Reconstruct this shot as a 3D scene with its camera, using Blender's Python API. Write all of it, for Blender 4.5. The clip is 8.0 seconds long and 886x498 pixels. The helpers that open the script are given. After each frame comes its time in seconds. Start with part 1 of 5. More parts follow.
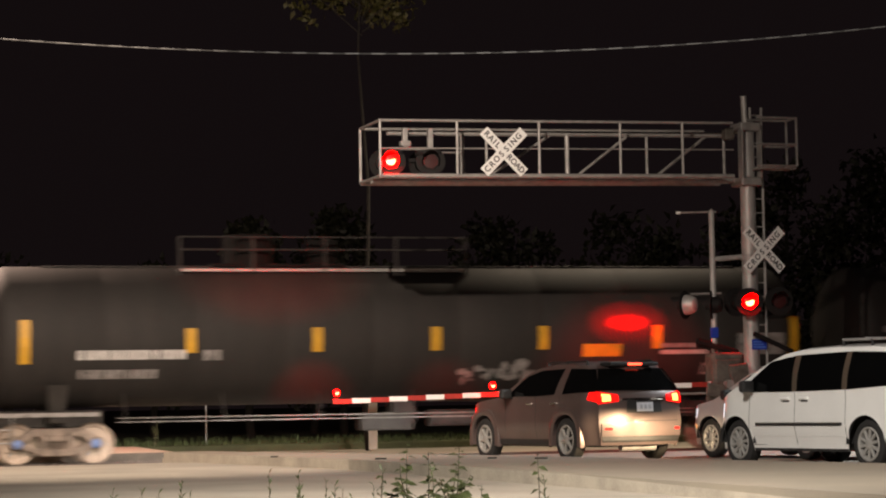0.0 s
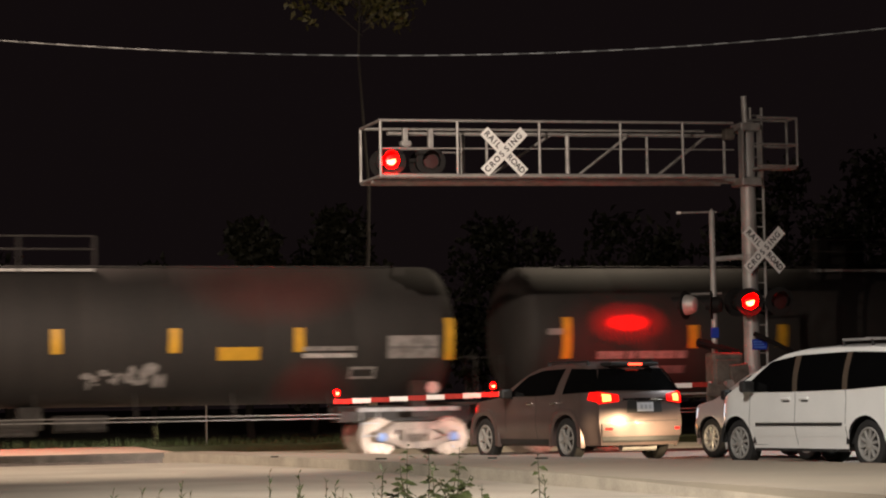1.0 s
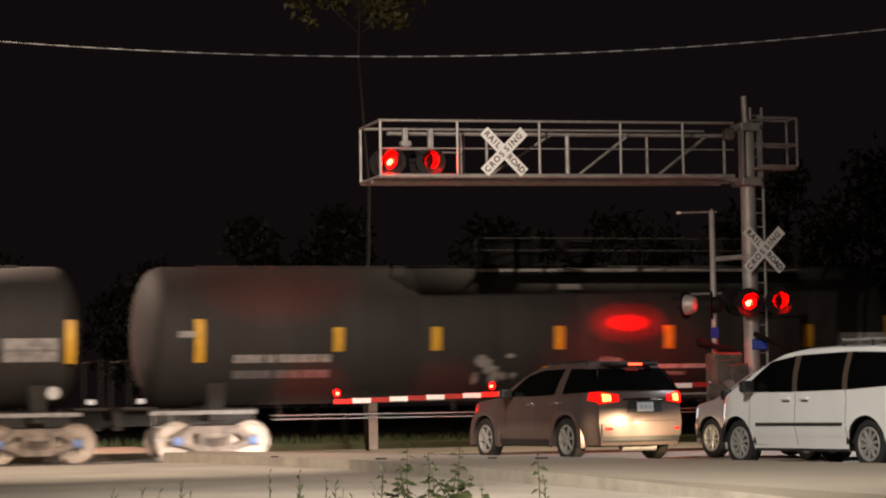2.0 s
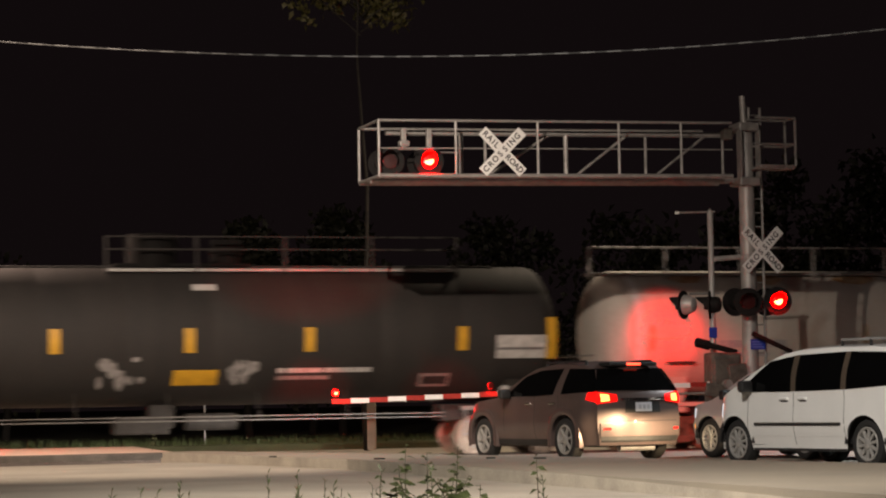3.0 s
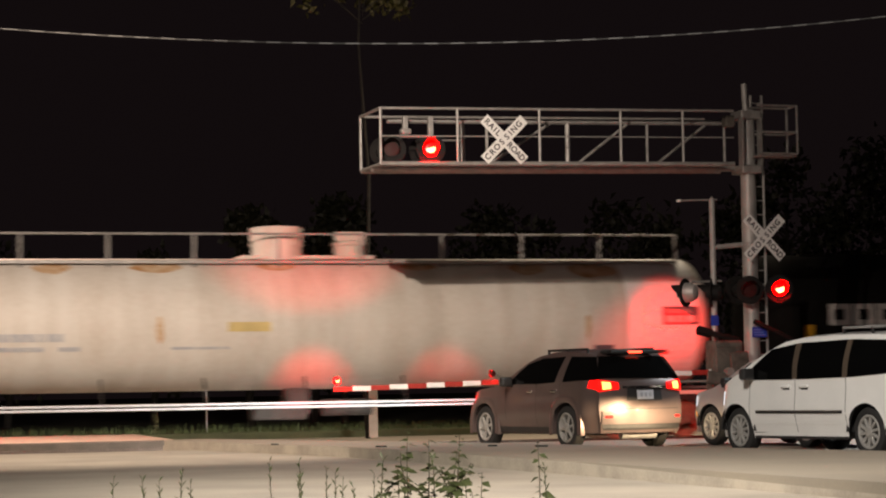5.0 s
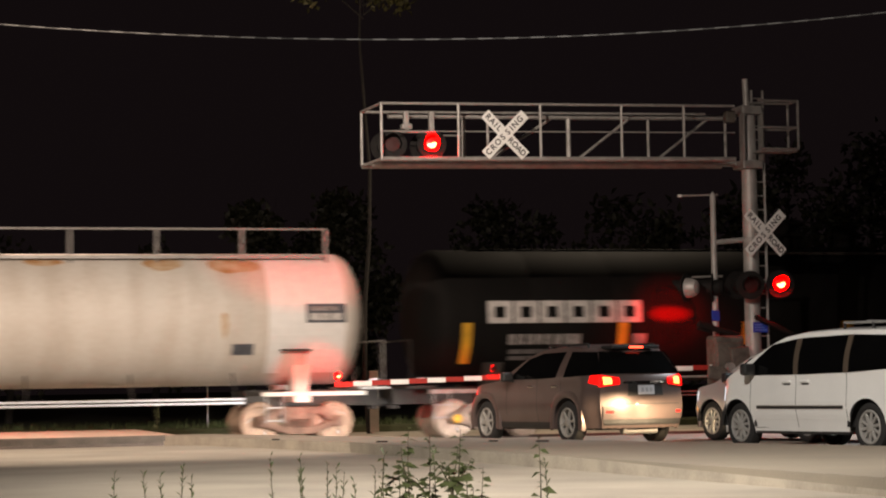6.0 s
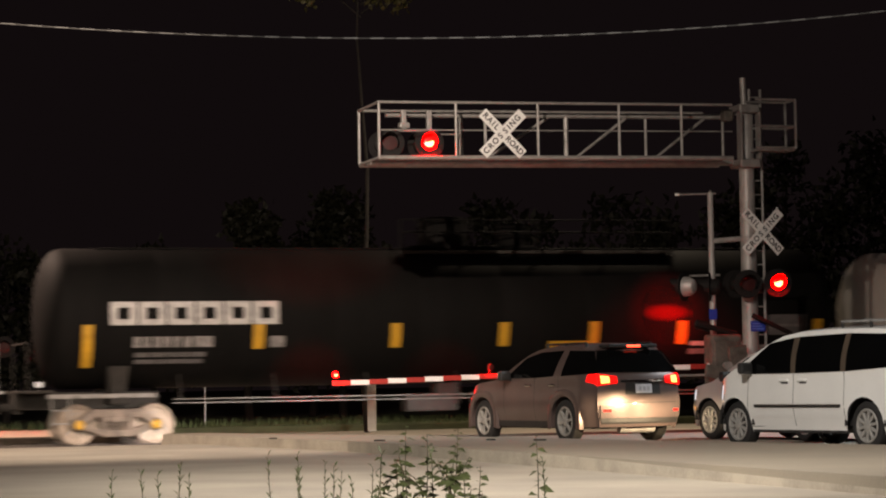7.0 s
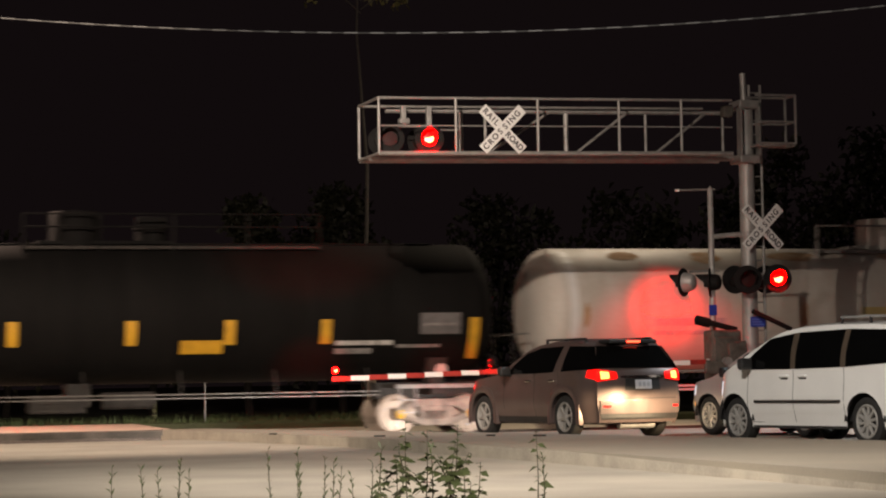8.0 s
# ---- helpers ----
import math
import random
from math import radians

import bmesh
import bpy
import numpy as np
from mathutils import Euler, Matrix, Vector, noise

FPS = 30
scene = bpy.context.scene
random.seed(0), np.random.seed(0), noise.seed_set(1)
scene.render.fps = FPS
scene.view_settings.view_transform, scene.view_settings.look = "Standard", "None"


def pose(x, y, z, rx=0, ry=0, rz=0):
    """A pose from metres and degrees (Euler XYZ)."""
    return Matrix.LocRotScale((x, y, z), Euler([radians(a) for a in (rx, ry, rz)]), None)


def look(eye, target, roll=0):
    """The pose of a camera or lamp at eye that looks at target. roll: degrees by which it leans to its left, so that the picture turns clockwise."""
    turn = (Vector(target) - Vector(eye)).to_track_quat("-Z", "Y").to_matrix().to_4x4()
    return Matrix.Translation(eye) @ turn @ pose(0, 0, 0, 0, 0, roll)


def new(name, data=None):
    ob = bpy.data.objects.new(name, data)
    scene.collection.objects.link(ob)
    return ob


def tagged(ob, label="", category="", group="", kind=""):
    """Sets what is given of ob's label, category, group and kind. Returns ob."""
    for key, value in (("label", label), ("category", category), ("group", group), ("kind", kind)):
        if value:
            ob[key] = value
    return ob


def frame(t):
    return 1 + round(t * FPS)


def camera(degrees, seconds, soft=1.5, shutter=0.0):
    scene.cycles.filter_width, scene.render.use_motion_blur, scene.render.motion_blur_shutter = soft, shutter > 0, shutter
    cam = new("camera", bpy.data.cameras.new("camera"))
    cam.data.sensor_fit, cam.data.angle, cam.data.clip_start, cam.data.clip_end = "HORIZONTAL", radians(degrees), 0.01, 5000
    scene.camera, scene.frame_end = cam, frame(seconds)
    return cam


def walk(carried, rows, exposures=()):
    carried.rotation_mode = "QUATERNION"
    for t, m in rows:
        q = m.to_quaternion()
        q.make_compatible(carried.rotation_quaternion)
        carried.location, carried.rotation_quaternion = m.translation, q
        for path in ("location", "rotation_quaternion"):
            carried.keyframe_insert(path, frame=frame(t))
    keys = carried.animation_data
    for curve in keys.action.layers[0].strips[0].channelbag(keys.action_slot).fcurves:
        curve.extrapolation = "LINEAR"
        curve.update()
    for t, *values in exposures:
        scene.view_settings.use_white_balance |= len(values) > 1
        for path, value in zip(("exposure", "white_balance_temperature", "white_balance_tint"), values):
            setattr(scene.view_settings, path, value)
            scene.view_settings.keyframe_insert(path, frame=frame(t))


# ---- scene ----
GRID = 17.1          # the track and the cantilever run this far round from the x axis, in degrees
CA, SA = math.cos(radians(GRID)), math.sin(radians(GRID))
RAIL_Z = -0.2
TRACK_N = 55.2       # the track's centre line, across the grid
SPEED = 9.0          # metres a second, along the grid to its start


def grid(s, n, z, turn=0.0):
    """A pose on the grid: s along the track, n across it."""
    return pose(s * CA - n * SA, s * SA + n * CA, z, 0, 0, GRID + turn)


def spot(s, n, z):
    return Vector((s * CA - n * SA, s * SA + n * CA, z))


# ---- camera ----
cam = camera(21.32, 8.0, soft=2.05, shutter=0.6)
EYE = (0.0, 0.0, 1.02)
AIM = [(0.0, -0.051, 3.657), (0.5, -0.046, 3.657), (1.0, -0.056, 3.658), (1.5, -0.057, 3.658), (3.0, -0.029, 3.656),
       (3.5, 0.0, 3.627), (4.0, -0.001, 3.568), (4.5, -0.031, 3.509), (6.0, -0.078, 3.368), (6.5, -0.064, 3.360),
       (7.0, -0.036, 3.347), (7.5, -0.034, 3.317), (8.0, -0.035, 3.273)]
walk(cam, [(t, look(EYE, (x, 40.0, z), -0.957)) for t, x, z in AIM],
     [(0.0, 0.56), (1.0, 0.40), (1.5, 0.44), (3.0, 0.28), (4.0, 0.26), (4.5, 0.46), (6.0, 0.42), (7.0, 0.36), (7.5, 0.28), (8.0, 0.36)])

# ---- light ----
world = bpy.data.worlds.new("night_sky")
scene.world = world
world.use_nodes = True
world.node_tree.nodes["Background"].inputs[0].default_value = (0.0040, 0.0026, 0.0028, 1)
world.node_tree.nodes["Background"].inputs[1].default_value = 1.0


def lamp(name, kind, place, target, power, colour, size=0.1, cone=0.0, blend=0.5):
    data = bpy.data.lights.new(name, kind)
    data.energy, data.color = power, colour
    if kind in ("POINT", "SPOT"):
        data.shadow_soft_size = size
    if kind == "SPOT":
        data.spot_size, data.spot_blend = radians(cone), blend
    ob = new(name, data)
    ob.matrix_world = look(place, target)
    return ob


# the street lamp over the near lane lights the crossing; its beam throws the cantilever's shadow on the train
STREET = (-2.9, 26.8, 10.2)
flood = lamp("street_light", "SPOT", STREET, (-11.5, 52.0, 3.2), 19500, (1.0, 0.81, 0.66), 0.1, 95, 1.0)
# added fill lamps, out of view: beside and beyond the tracks, over the queue
lamp("street_light", "SPOT", (-13.5, 57.5, 8.5), (-9.5, 57.0, 0.0), 4200, (1.0, 0.70, 0.54), 0.15, 110, 1.0)
lamp("street_light", "SPOT", (-15.0, 42.0, 9.0), (-9.0, 46.5, 0.6), 2200, (1.0, 0.74, 0.58), 0.15, 90, 1.0)
lamp("street_light", "SPOT", (-1.5, 18.0, 10.0), (2.4, 26.6, 0.4), 8800, (1.0, 0.92, 0.84), 0.15, 88, 1.0)
lamp("street_light", "SPOT", (6.5, 66.5, 15.5), (1.0, 65.0, 0.0), 6000, (1.0, 0.80, 0.58), 0.15, 84, 0.9)
# one more added fill lamp behind the eye, for the weeds and near ground
lamp("lot_light", "SPOT", (3.0, -8.0, 6.0), (-0.6, 15.5, 0.3), 27000, (1.0, 0.92, 0.78), 0.2, 22, 0.6)
# a cool unseen fill lamp, added on the far side of the queue
lamp("street_light", "SPOT", (13.5, 43.5, 9.5), (4.4, 41.0, 0.0), 5200, (0.84, 0.95, 1.0), 0.15, 58, 0.9)

# ---- materials ----


def mat(name, colour, rough=0.6, metal=0.0, var=0.25, scale=6.0, bump=0.15, fine=60.0, second=None, coat=0.0, emit=None, strength=0.0, spots=0.5, stretch=None):
    m = bpy.data.materials.new(name)
    m.use_nodes = True
    t = m.node_tree
    b = t.nodes["Principled BSDF"]
    co = t.nodes.new("ShaderNodeTexCoord")
    n1 = t.nodes.new("ShaderNodeTexNoise")
    n1.inputs["Scale"].default_value, n1.inputs["Detail"].default_value = scale, 6
    n2 = t.nodes.new("ShaderNodeTexNoise")
    n2.inputs["Scale"].default_value, n2.inputs["Detail"].default_value = fine, 4
    if stretch:
        mp = t.nodes.new("ShaderNodeMapping")
        mp.inputs["Scale"].default_value = stretch
        t.links.new(co.outputs["Object"], mp.inputs["Vector"])
        t.links.new(mp.outputs["Vector"], n1.inputs["Vector"])
    else:
        t.links.new(co.outputs["Object"], n1.inputs["Vector"])
    t.links.new(co.outputs["Object"], n2.inputs["Vector"])
    add = t.nodes.new("ShaderNodeMath")
    add.operation = "MULTIPLY_ADD"
    t.links.new(n2.outputs["Fac"], add.inputs[0])
    add.inputs[1].default_value = 0.35
    t.links.new(n1.outputs["Fac"], add.inputs[2])
    ramp = t.nodes.new("ShaderNodeValToRGB")
    lo = second or tuple(c * (1 - var) for c in colour)
    ramp.color_ramp.elements[0].position, ramp.color_ramp.elements[1].position = spots - 0.02, spots + 0.33
    ramp.color_ramp.elements[0].color, ramp.color_ramp.elements[1].color = (*lo, 1), (*colour, 1)
    t.links.new(add.outputs[0], ramp.inputs["Fac"])
    t.links.new(ramp.outputs["Color"], b.inputs["Base Color"])
    b.inputs["Roughness"].default_value, b.inputs["Metallic"].default_value = rough, metal
    b.inputs["Coat Weight"].default_value = coat
    if bump:
        bp = t.nodes.new("ShaderNodeBump")
        bp.inputs["Strength"].default_value, bp.inputs["Distance"].default_value = bump, 0.01
        t.links.new(n2.outputs["Fac"], bp.inputs["Height"])
        t.links.new(bp.outputs["Normal"], b.inputs["Normal"])
    if emit:
        b.inputs["Emission Color"].default_value, b.inputs["Emission Strength"].default_value = (*emit, 1), strength
    return m


ASPHALT = mat("asphalt", (0.385, 0.338, 0.268), 0.85, 0, 0.3, 0.5, 0.5, 40, second=(0.275, 0.245, 0.2))
CONCRETE = mat("concrete", (0.29, 0.25, 0.19), 0.85, 0, 0.3, 0.5, 0.4, 25, second=(0.255, 0.222, 0.175))
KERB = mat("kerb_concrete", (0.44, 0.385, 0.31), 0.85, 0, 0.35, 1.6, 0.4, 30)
# the shade on the far kerb's face is put into this colour
KERB_SHADED = mat("shaded_kerb", (0.10, 0.085, 0.07), 0.9, 0, 0.4, 1.6, 0.4, 30)
PINK_PAVING = mat("pinkish_paving", (0.56, 0.41, 0.33), 0.85, 0, 0.25, 1.2, 0.3, 25)
EARTH = mat("earth_grass", (0.075, 0.08, 0.035), 0.95, 0, 0.5, 1.2, 0.8, 20)
GRASS = mat("grass_blade", (0.08, 0.11, 0.035), 0.7, 0, 0.4, 3, 0, 20)
LEAF = mat("weed_leaf", (0.075, 0.09, 0.034), 0.55, 0, 0.4, 14, 0.2, 40)
STALK = mat("weed_stalk", (0.06, 0.05, 0.028), 0.8, 0, 0.4, 14, 0.2, 40)
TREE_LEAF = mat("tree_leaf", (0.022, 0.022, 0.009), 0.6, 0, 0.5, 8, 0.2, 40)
# brighter yellow-green copy of the tree leaf, with lamplight put into its colour
LIT_LEAF = mat("lit_yellow_green_leaf", (0.065, 0.06, 0.014), 0.6, 0, 0.5, 8, 0.2, 40)
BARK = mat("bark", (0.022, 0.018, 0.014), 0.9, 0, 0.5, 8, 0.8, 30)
GALV = mat("galvanised_steel", (0.36, 0.35, 0.34), 0.5, 0.3, 0.3, 5, 0.2, 60)
ALU = mat("aluminium_mast", (0.46, 0.45, 0.44), 0.5, 0.35, 0.25, 3, 0.15, 50)
WHITE_SIGN = mat("white_sheeting", (0.87, 0.87, 0.86), 0.5, 0, 0.08, 5, 0.02, 60)
BLACK_PRINT = mat("black_print", (0.015, 0.015, 0.017), 0.6, 0, 0.2, 5, 0, 60)
BLUE_SIGN = mat("blue_sheeting", (0.015, 0.05, 0.42), 0.5, 0, 0.15, 6, 0.02, 60)
BLACK_PAINT = mat("black_signal_paint", (0.014, 0.013, 0.013), 0.7, 0, 0.3, 8, 0.1, 60)
RED_TAPE = mat("red_sheeting", (0.40, 0.03, 0.022), 0.5, 0, 0.25, 8, 0.05, 60)
GREY_BOX = mat("grey_mechanism", (0.14, 0.125, 0.11), 0.7, 0.2, 0.5, 6, 0.3, 40)
RAIL = mat("rail_steel", (0.12, 0.095, 0.08), 0.6, 0.4, 0.4, 6, 0.2, 60)
WOOD = mat("weathered_pole", (0.24, 0.19, 0.15), 0.85, 0, 0.35, 5, 0.5, 30)
LENS_ON = mat("lit_red_lens", (0.3, 0.02, 0.01), 0.3, 0, 0.1, 5, 0, 50, emit=(1.0, 0.20, 0.06), strength=13.0)
LENS_RIM = mat("glowing_red_lens", (0.3, 0.01, 0.008), 0.3, 0, 0.1, 5, 0, 50, emit=(1.0, 0.0, 0.0), strength=600.0)
LENS_OFF = mat("dark_red_lens", (0.035, 0.003, 0.003), 0.55, 0, 0.2, 5, 0, 50)
GATE_ON = mat("lit_gate_lens", (0.3, 0.02, 0.01), 0.3, 0, 0.1, 5, 0, 50, emit=(1.0, 0.22, 0.07), strength=12.0)
CABLE = mat("cable_sheath", (0.05, 0.047, 0.045), 0.7, 0, 0.3, 8, 0.1, 60)
LASH = mat("cable_lashing", (0.13, 0.125, 0.12), 0.5, 0.2, 0.2, 8, 0.05, 60)

TANK_BLACK = mat("black_tank_paint", (0.027, 0.0235, 0.0215), 0.75, 0, 0.45, 1.0, 0.1, 9, second=(0.018, 0.016, 0.015), stretch=(1.6, 0.5, 0.35))
TANK_DARK = mat("jet_black_tank_paint", (0.0085, 0.0078, 0.0074), 0.75, 0, 0.45, 1.0, 0.1, 9, second=(0.0055, 0.0052, 0.005), stretch=(1.6, 0.5, 0.35))
TANK_DARK.node_tree.nodes["Principled BSDF"].inputs["Specular IOR Level"].default_value = 0.1
BLACK_PAINT.node_tree.nodes["Principled BSDF"].inputs["Specular IOR Level"].default_value = 0.15
LENS_OFF.node_tree.nodes["Principled BSDF"].inputs["Specular IOR Level"].default_value = 0.2
TANK_WHITE = mat("white_tank_paint", (0.68, 0.65, 0.60), 0.55, 0, 0.3, 1.0, 0.08, 9, second=(0.55, 0.50, 0.44), stretch=(1.8, 0.5, 0.3))
RUST = mat("rust_stain", (0.60, 0.47, 0.33), 0.85, 0, 0.4, 3.0, 0.2, 20, second=(0.42, 0.20, 0.06))
YELLOW = mat("yellow_reflector", (0.68, 0.37, 0.025), 0.5, 0, 0.25, 3, 0.05, 40)
FADED_YELLOW = mat("faded_yellow_label", (0.66, 0.52, 0.22), 0.6, 0, 0.25, 3, 0.05, 40)
STENCIL = mat("white_stencil", (0.62, 0.6, 0.58), 0.6, 0, 0.35, 7, 0.03, 40)
STENCIL_DIM = mat("worn_stencil", (0.33, 0.31, 0.30), 0.6, 0, 0.5, 7, 0.03, 40)
PALE_BOX = mat("grey_stencil_panel", (0.16, 0.15, 0.15), 0.6, 0, 0.3, 7, 0.03, 40)
BLUE_CAP = mat("blue_cap", (0.12, 0.25, 0.75), 0.45, 0, 0.2, 7, 0.05, 40)
FADED_BLUE = mat("faded_blue_stencil", (0.36, 0.38, 0.43), 0.6, 0, 0.3, 7, 0.03, 40, second=(0.5, 0.5, 0.5))
DARK_STENCIL = mat("dark_stencil", (0.10, 0.11, 0.13), 0.6, 0, 0.3, 7, 0.03, 40)
PIPE_GREY = mat("dull_grey_pipe", (0.17, 0.16, 0.15), 0.6, 0.2, 0.4, 4, 0.2, 25)
UNDER = mat("underframe_grime", (0.036, 0.031, 0.027), 0.8, 0.1, 0.5, 4, 0.3, 25)
TRUCK_PALE = mat("dusty_truck_casting", (0.30, 0.24, 0.20), 0.8, 0.1, 0.5, 5, 0.4, 25)
TRUCK_BROWN = mat("rusty_truck_casting", (0.22, 0.13, 0.095), 0.85, 0.1, 0.5, 5, 0.4, 25)
WHEEL_STEEL = mat("worn_wheel_steel", (0.36, 0.28, 0.22), 0.45, 0.35, 0.4, 5, 0.2, 30)
WHEEL_BROWN = mat("rusty_wheel_steel", (0.30, 0.19, 0.125), 0.55, 0.25, 0.5, 5, 0.2, 30)
HUB_BLUE = mat("blue_bearing_cap", (0.16, 0.25, 0.52), 0.5, 0.1, 0.3, 7, 0.1, 40)
REFLECT = mat("white_reflective_tape", (0.75, 0.78, 0.85), 0.3, 0.1, 0.1, 7, 0, 40)

PAINT_WHITE = mat("white_car_paint", (0.80, 0.79, 0.76), 0.28, 0.0, 0.06, 2, 0.01, 30, coat=0.6)
PAINT_BRONZE = mat("bronze_car_paint", (0.135, 0.098, 0.090), 0.36, 0.4, 0.15, 2, 0.01, 60, coat=0.35)
PAINT_PINK = mat("silver_car_paint", (0.62, 0.56, 0.52), 0.3, 0.1, 0.1, 2, 0.01, 60, coat=0.6)
DARK_GLASS = mat("tinted_car_glass", (0.003, 0.003, 0.003), 0.03, 0.0, 0.2, 2, 0.0, 60)
DARK_GLASS.node_tree.nodes["Principled BSDF"].inputs["Specular IOR Level"].default_value = 0.28
TRIM = mat("black_car_trim", (0.022, 0.021, 0.021), 0.5, 0, 0.3, 8, 0.1, 60)
TYRE = mat("tyre_rubber", (0.016, 0.015, 0.0145), 0.8, 0, 0.3, 8, 0.3, 40)
ALLOY = mat("alloy_rim", (0.40, 0.385, 0.36), 0.35, 0.3, 0.15, 8, 0.05, 60)
CHROME = mat("chrome", (0.72, 0.71, 0.69), 0.14, 1.0, 0.1, 8, 0, 60)
TAIL_ON = mat("lit_tail_lamp", (0.4, 0.02, 0.01), 0.25, 0, 0.1, 5, 0, 60, emit=(1.0, 0.15, 0.03), strength=9.0)
TAIL_DIM = mat("red_tail_lens", (0.30, 0.012, 0.01), 0.2, 0, 0.2, 5, 0, 60, emit=(1.0, 0.003, 0.002), strength=1.6)
HIGH_BRAKE = mat("lit_high_brake_lamp", (0.4, 0.02, 0.01), 0.25, 0, 0.1, 5, 0, 60, emit=(1.0, 0.05, 0.02), strength=6.0)
AMBER = mat("amber_marker", (0.6, 0.22, 0.02), 0.25, 0, 0.2, 5, 0, 60, emit=(1.0, 0.42, 0.05), strength=1.4)
HEAD_GLASS = mat("headlamp_glass", (0.75, 0.76, 0.8), 0.12, 0.2, 0.1, 5, 0, 60, coat=1.0, emit=(0.9, 0.93, 1.0), strength=0.6)
PLATE = mat("number_plate", (0.62, 0.63, 0.68), 0.4, 0, 0.1, 8, 0, 60)

# ---- mesh helpers ----


def thing(name, m, label, category, group="", kind=""):
    e = new(name)
    e.empty_display_size = 0.2
    e.matrix_basis = m
    return tagged(e, label, category, group, kind)


def part(name, bm, material, parent, label="", m=None, smooth=False):
    me = bpy.data.meshes.new(name)
    bmesh.ops.recalc_face_normals(bm, faces=bm.faces)
    bm.to_mesh(me)
    bm.free()
    for k in material if isinstance(material, (list, tuple)) else (material,):
        me.materials.append(k)
    if smooth:
        for p in me.polygons:
            p.use_smooth = True
        me.set_sharp_from_angle(angle=radians(38))
    ob = new(name, me)
    ob.parent = parent
    if m is not None:
        ob.matrix_basis = m
    if label:
        ob["label"] = label
    return ob


def solo(name, bm, material, label, category, m=None, kind="", group="", smooth=False):
    return tagged(part(name, bm, material, None, "", m, smooth), label, category, group, kind)


def box(bm, lo, hi, bevel=0.0, m=None):
    r = bmesh.ops.create_cube(bm, size=1.0)
    c, d = (Vector(lo) + Vector(hi)) / 2, Vector(hi) - Vector(lo)
    for v in r["verts"]:
        v.co = Vector((v.co.x * d.x, v.co.y * d.y, v.co.z * d.z)) + c
    vs = r["verts"]
    if bevel:
        es = list({e for v in vs for e in v.link_edges})
        vs = [v for v in bmesh.ops.bevel(bm, geom=es, offset=min(bevel, min(abs(x) for x in d) * 0.45), segments=2, profile=0.5, affect="EDGES")["verts"]]
    if m is not None:
        for v in set(vs):
            v.co = m @ v.co
    return bm


def tube(bm, a, b, r, seg=10, r2=None):
    a, b = Vector(a), Vector(b)
    m = Matrix.Translation((a + b) / 2) @ (b - a).to_track_quat("Z", "Y").to_matrix().to_4x4()
    bmesh.ops.create_cone(bm, cap_ends=True, segments=seg, radius1=r, radius2=r if r2 is None else r2, depth=(b - a).length, matrix=m)
    return bm


def lathe(bm, profile, seg=32, m=None):
    """Turns (radius, height) pairs about the z axis."""
    rings = []
    for r, z in profile:
        if r < 1e-5:
            rings.append([bm.verts.new((0, 0, z))])
        else:
            rings.append([bm.verts.new((r * math.cos(2 * math.pi * k / seg), r * math.sin(2 * math.pi * k / seg), z)) for k in range(seg)])
    for a, b in zip(rings, rings[1:]):
        for k in range(seg):
            q = [a[k % len(a)], a[(k + 1) % len(a)], b[(k + 1) % len(b)], b[k % len(b)]]
            q = [v for j, v in enumerate(q) if v not in q[:j]]
            if len(q) > 2:
                bm.faces.new(q)
    if m is not None:
        for ring in rings:
            for v in ring:
                v.co = m @ v.co
    return bm


def slab(bm, outline, z0, z1):
    """An upright prism on an outline of (x, y) points."""
    lo, hi = [bm.verts.new((x, y, z0)) for x, y in outline], [bm.verts.new((x, y, z1)) for x, y in outline]
    bm.faces.new(lo[::-1]), bm.faces.new(hi)
    n = len(outline)
    for k in range(n):
        bm.faces.new((lo[k], lo[(k + 1) % n], hi[(k + 1) % n], hi[k]))
    return bm


def sheet(bm, nu, nv, f):
    vs = [[bm.verts.new(f(i / nu, j / nv)) for j in range(nv + 1)] for i in range(nu + 1)]
    for i in range(nu):
        for j in range(nv):
            bm.faces.new((vs[i][j], vs[i + 1][j], vs[i + 1][j + 1], vs[i][j + 1]))
    return vs


def B():
    return bmesh.new()


AXIS_Y = Matrix.Rotation(radians(-90), 4, "X")     # turns z into y
AXIS_X = Matrix.Rotation(radians(90), 4, "Y")      # turns z into x

# ---- ground ----


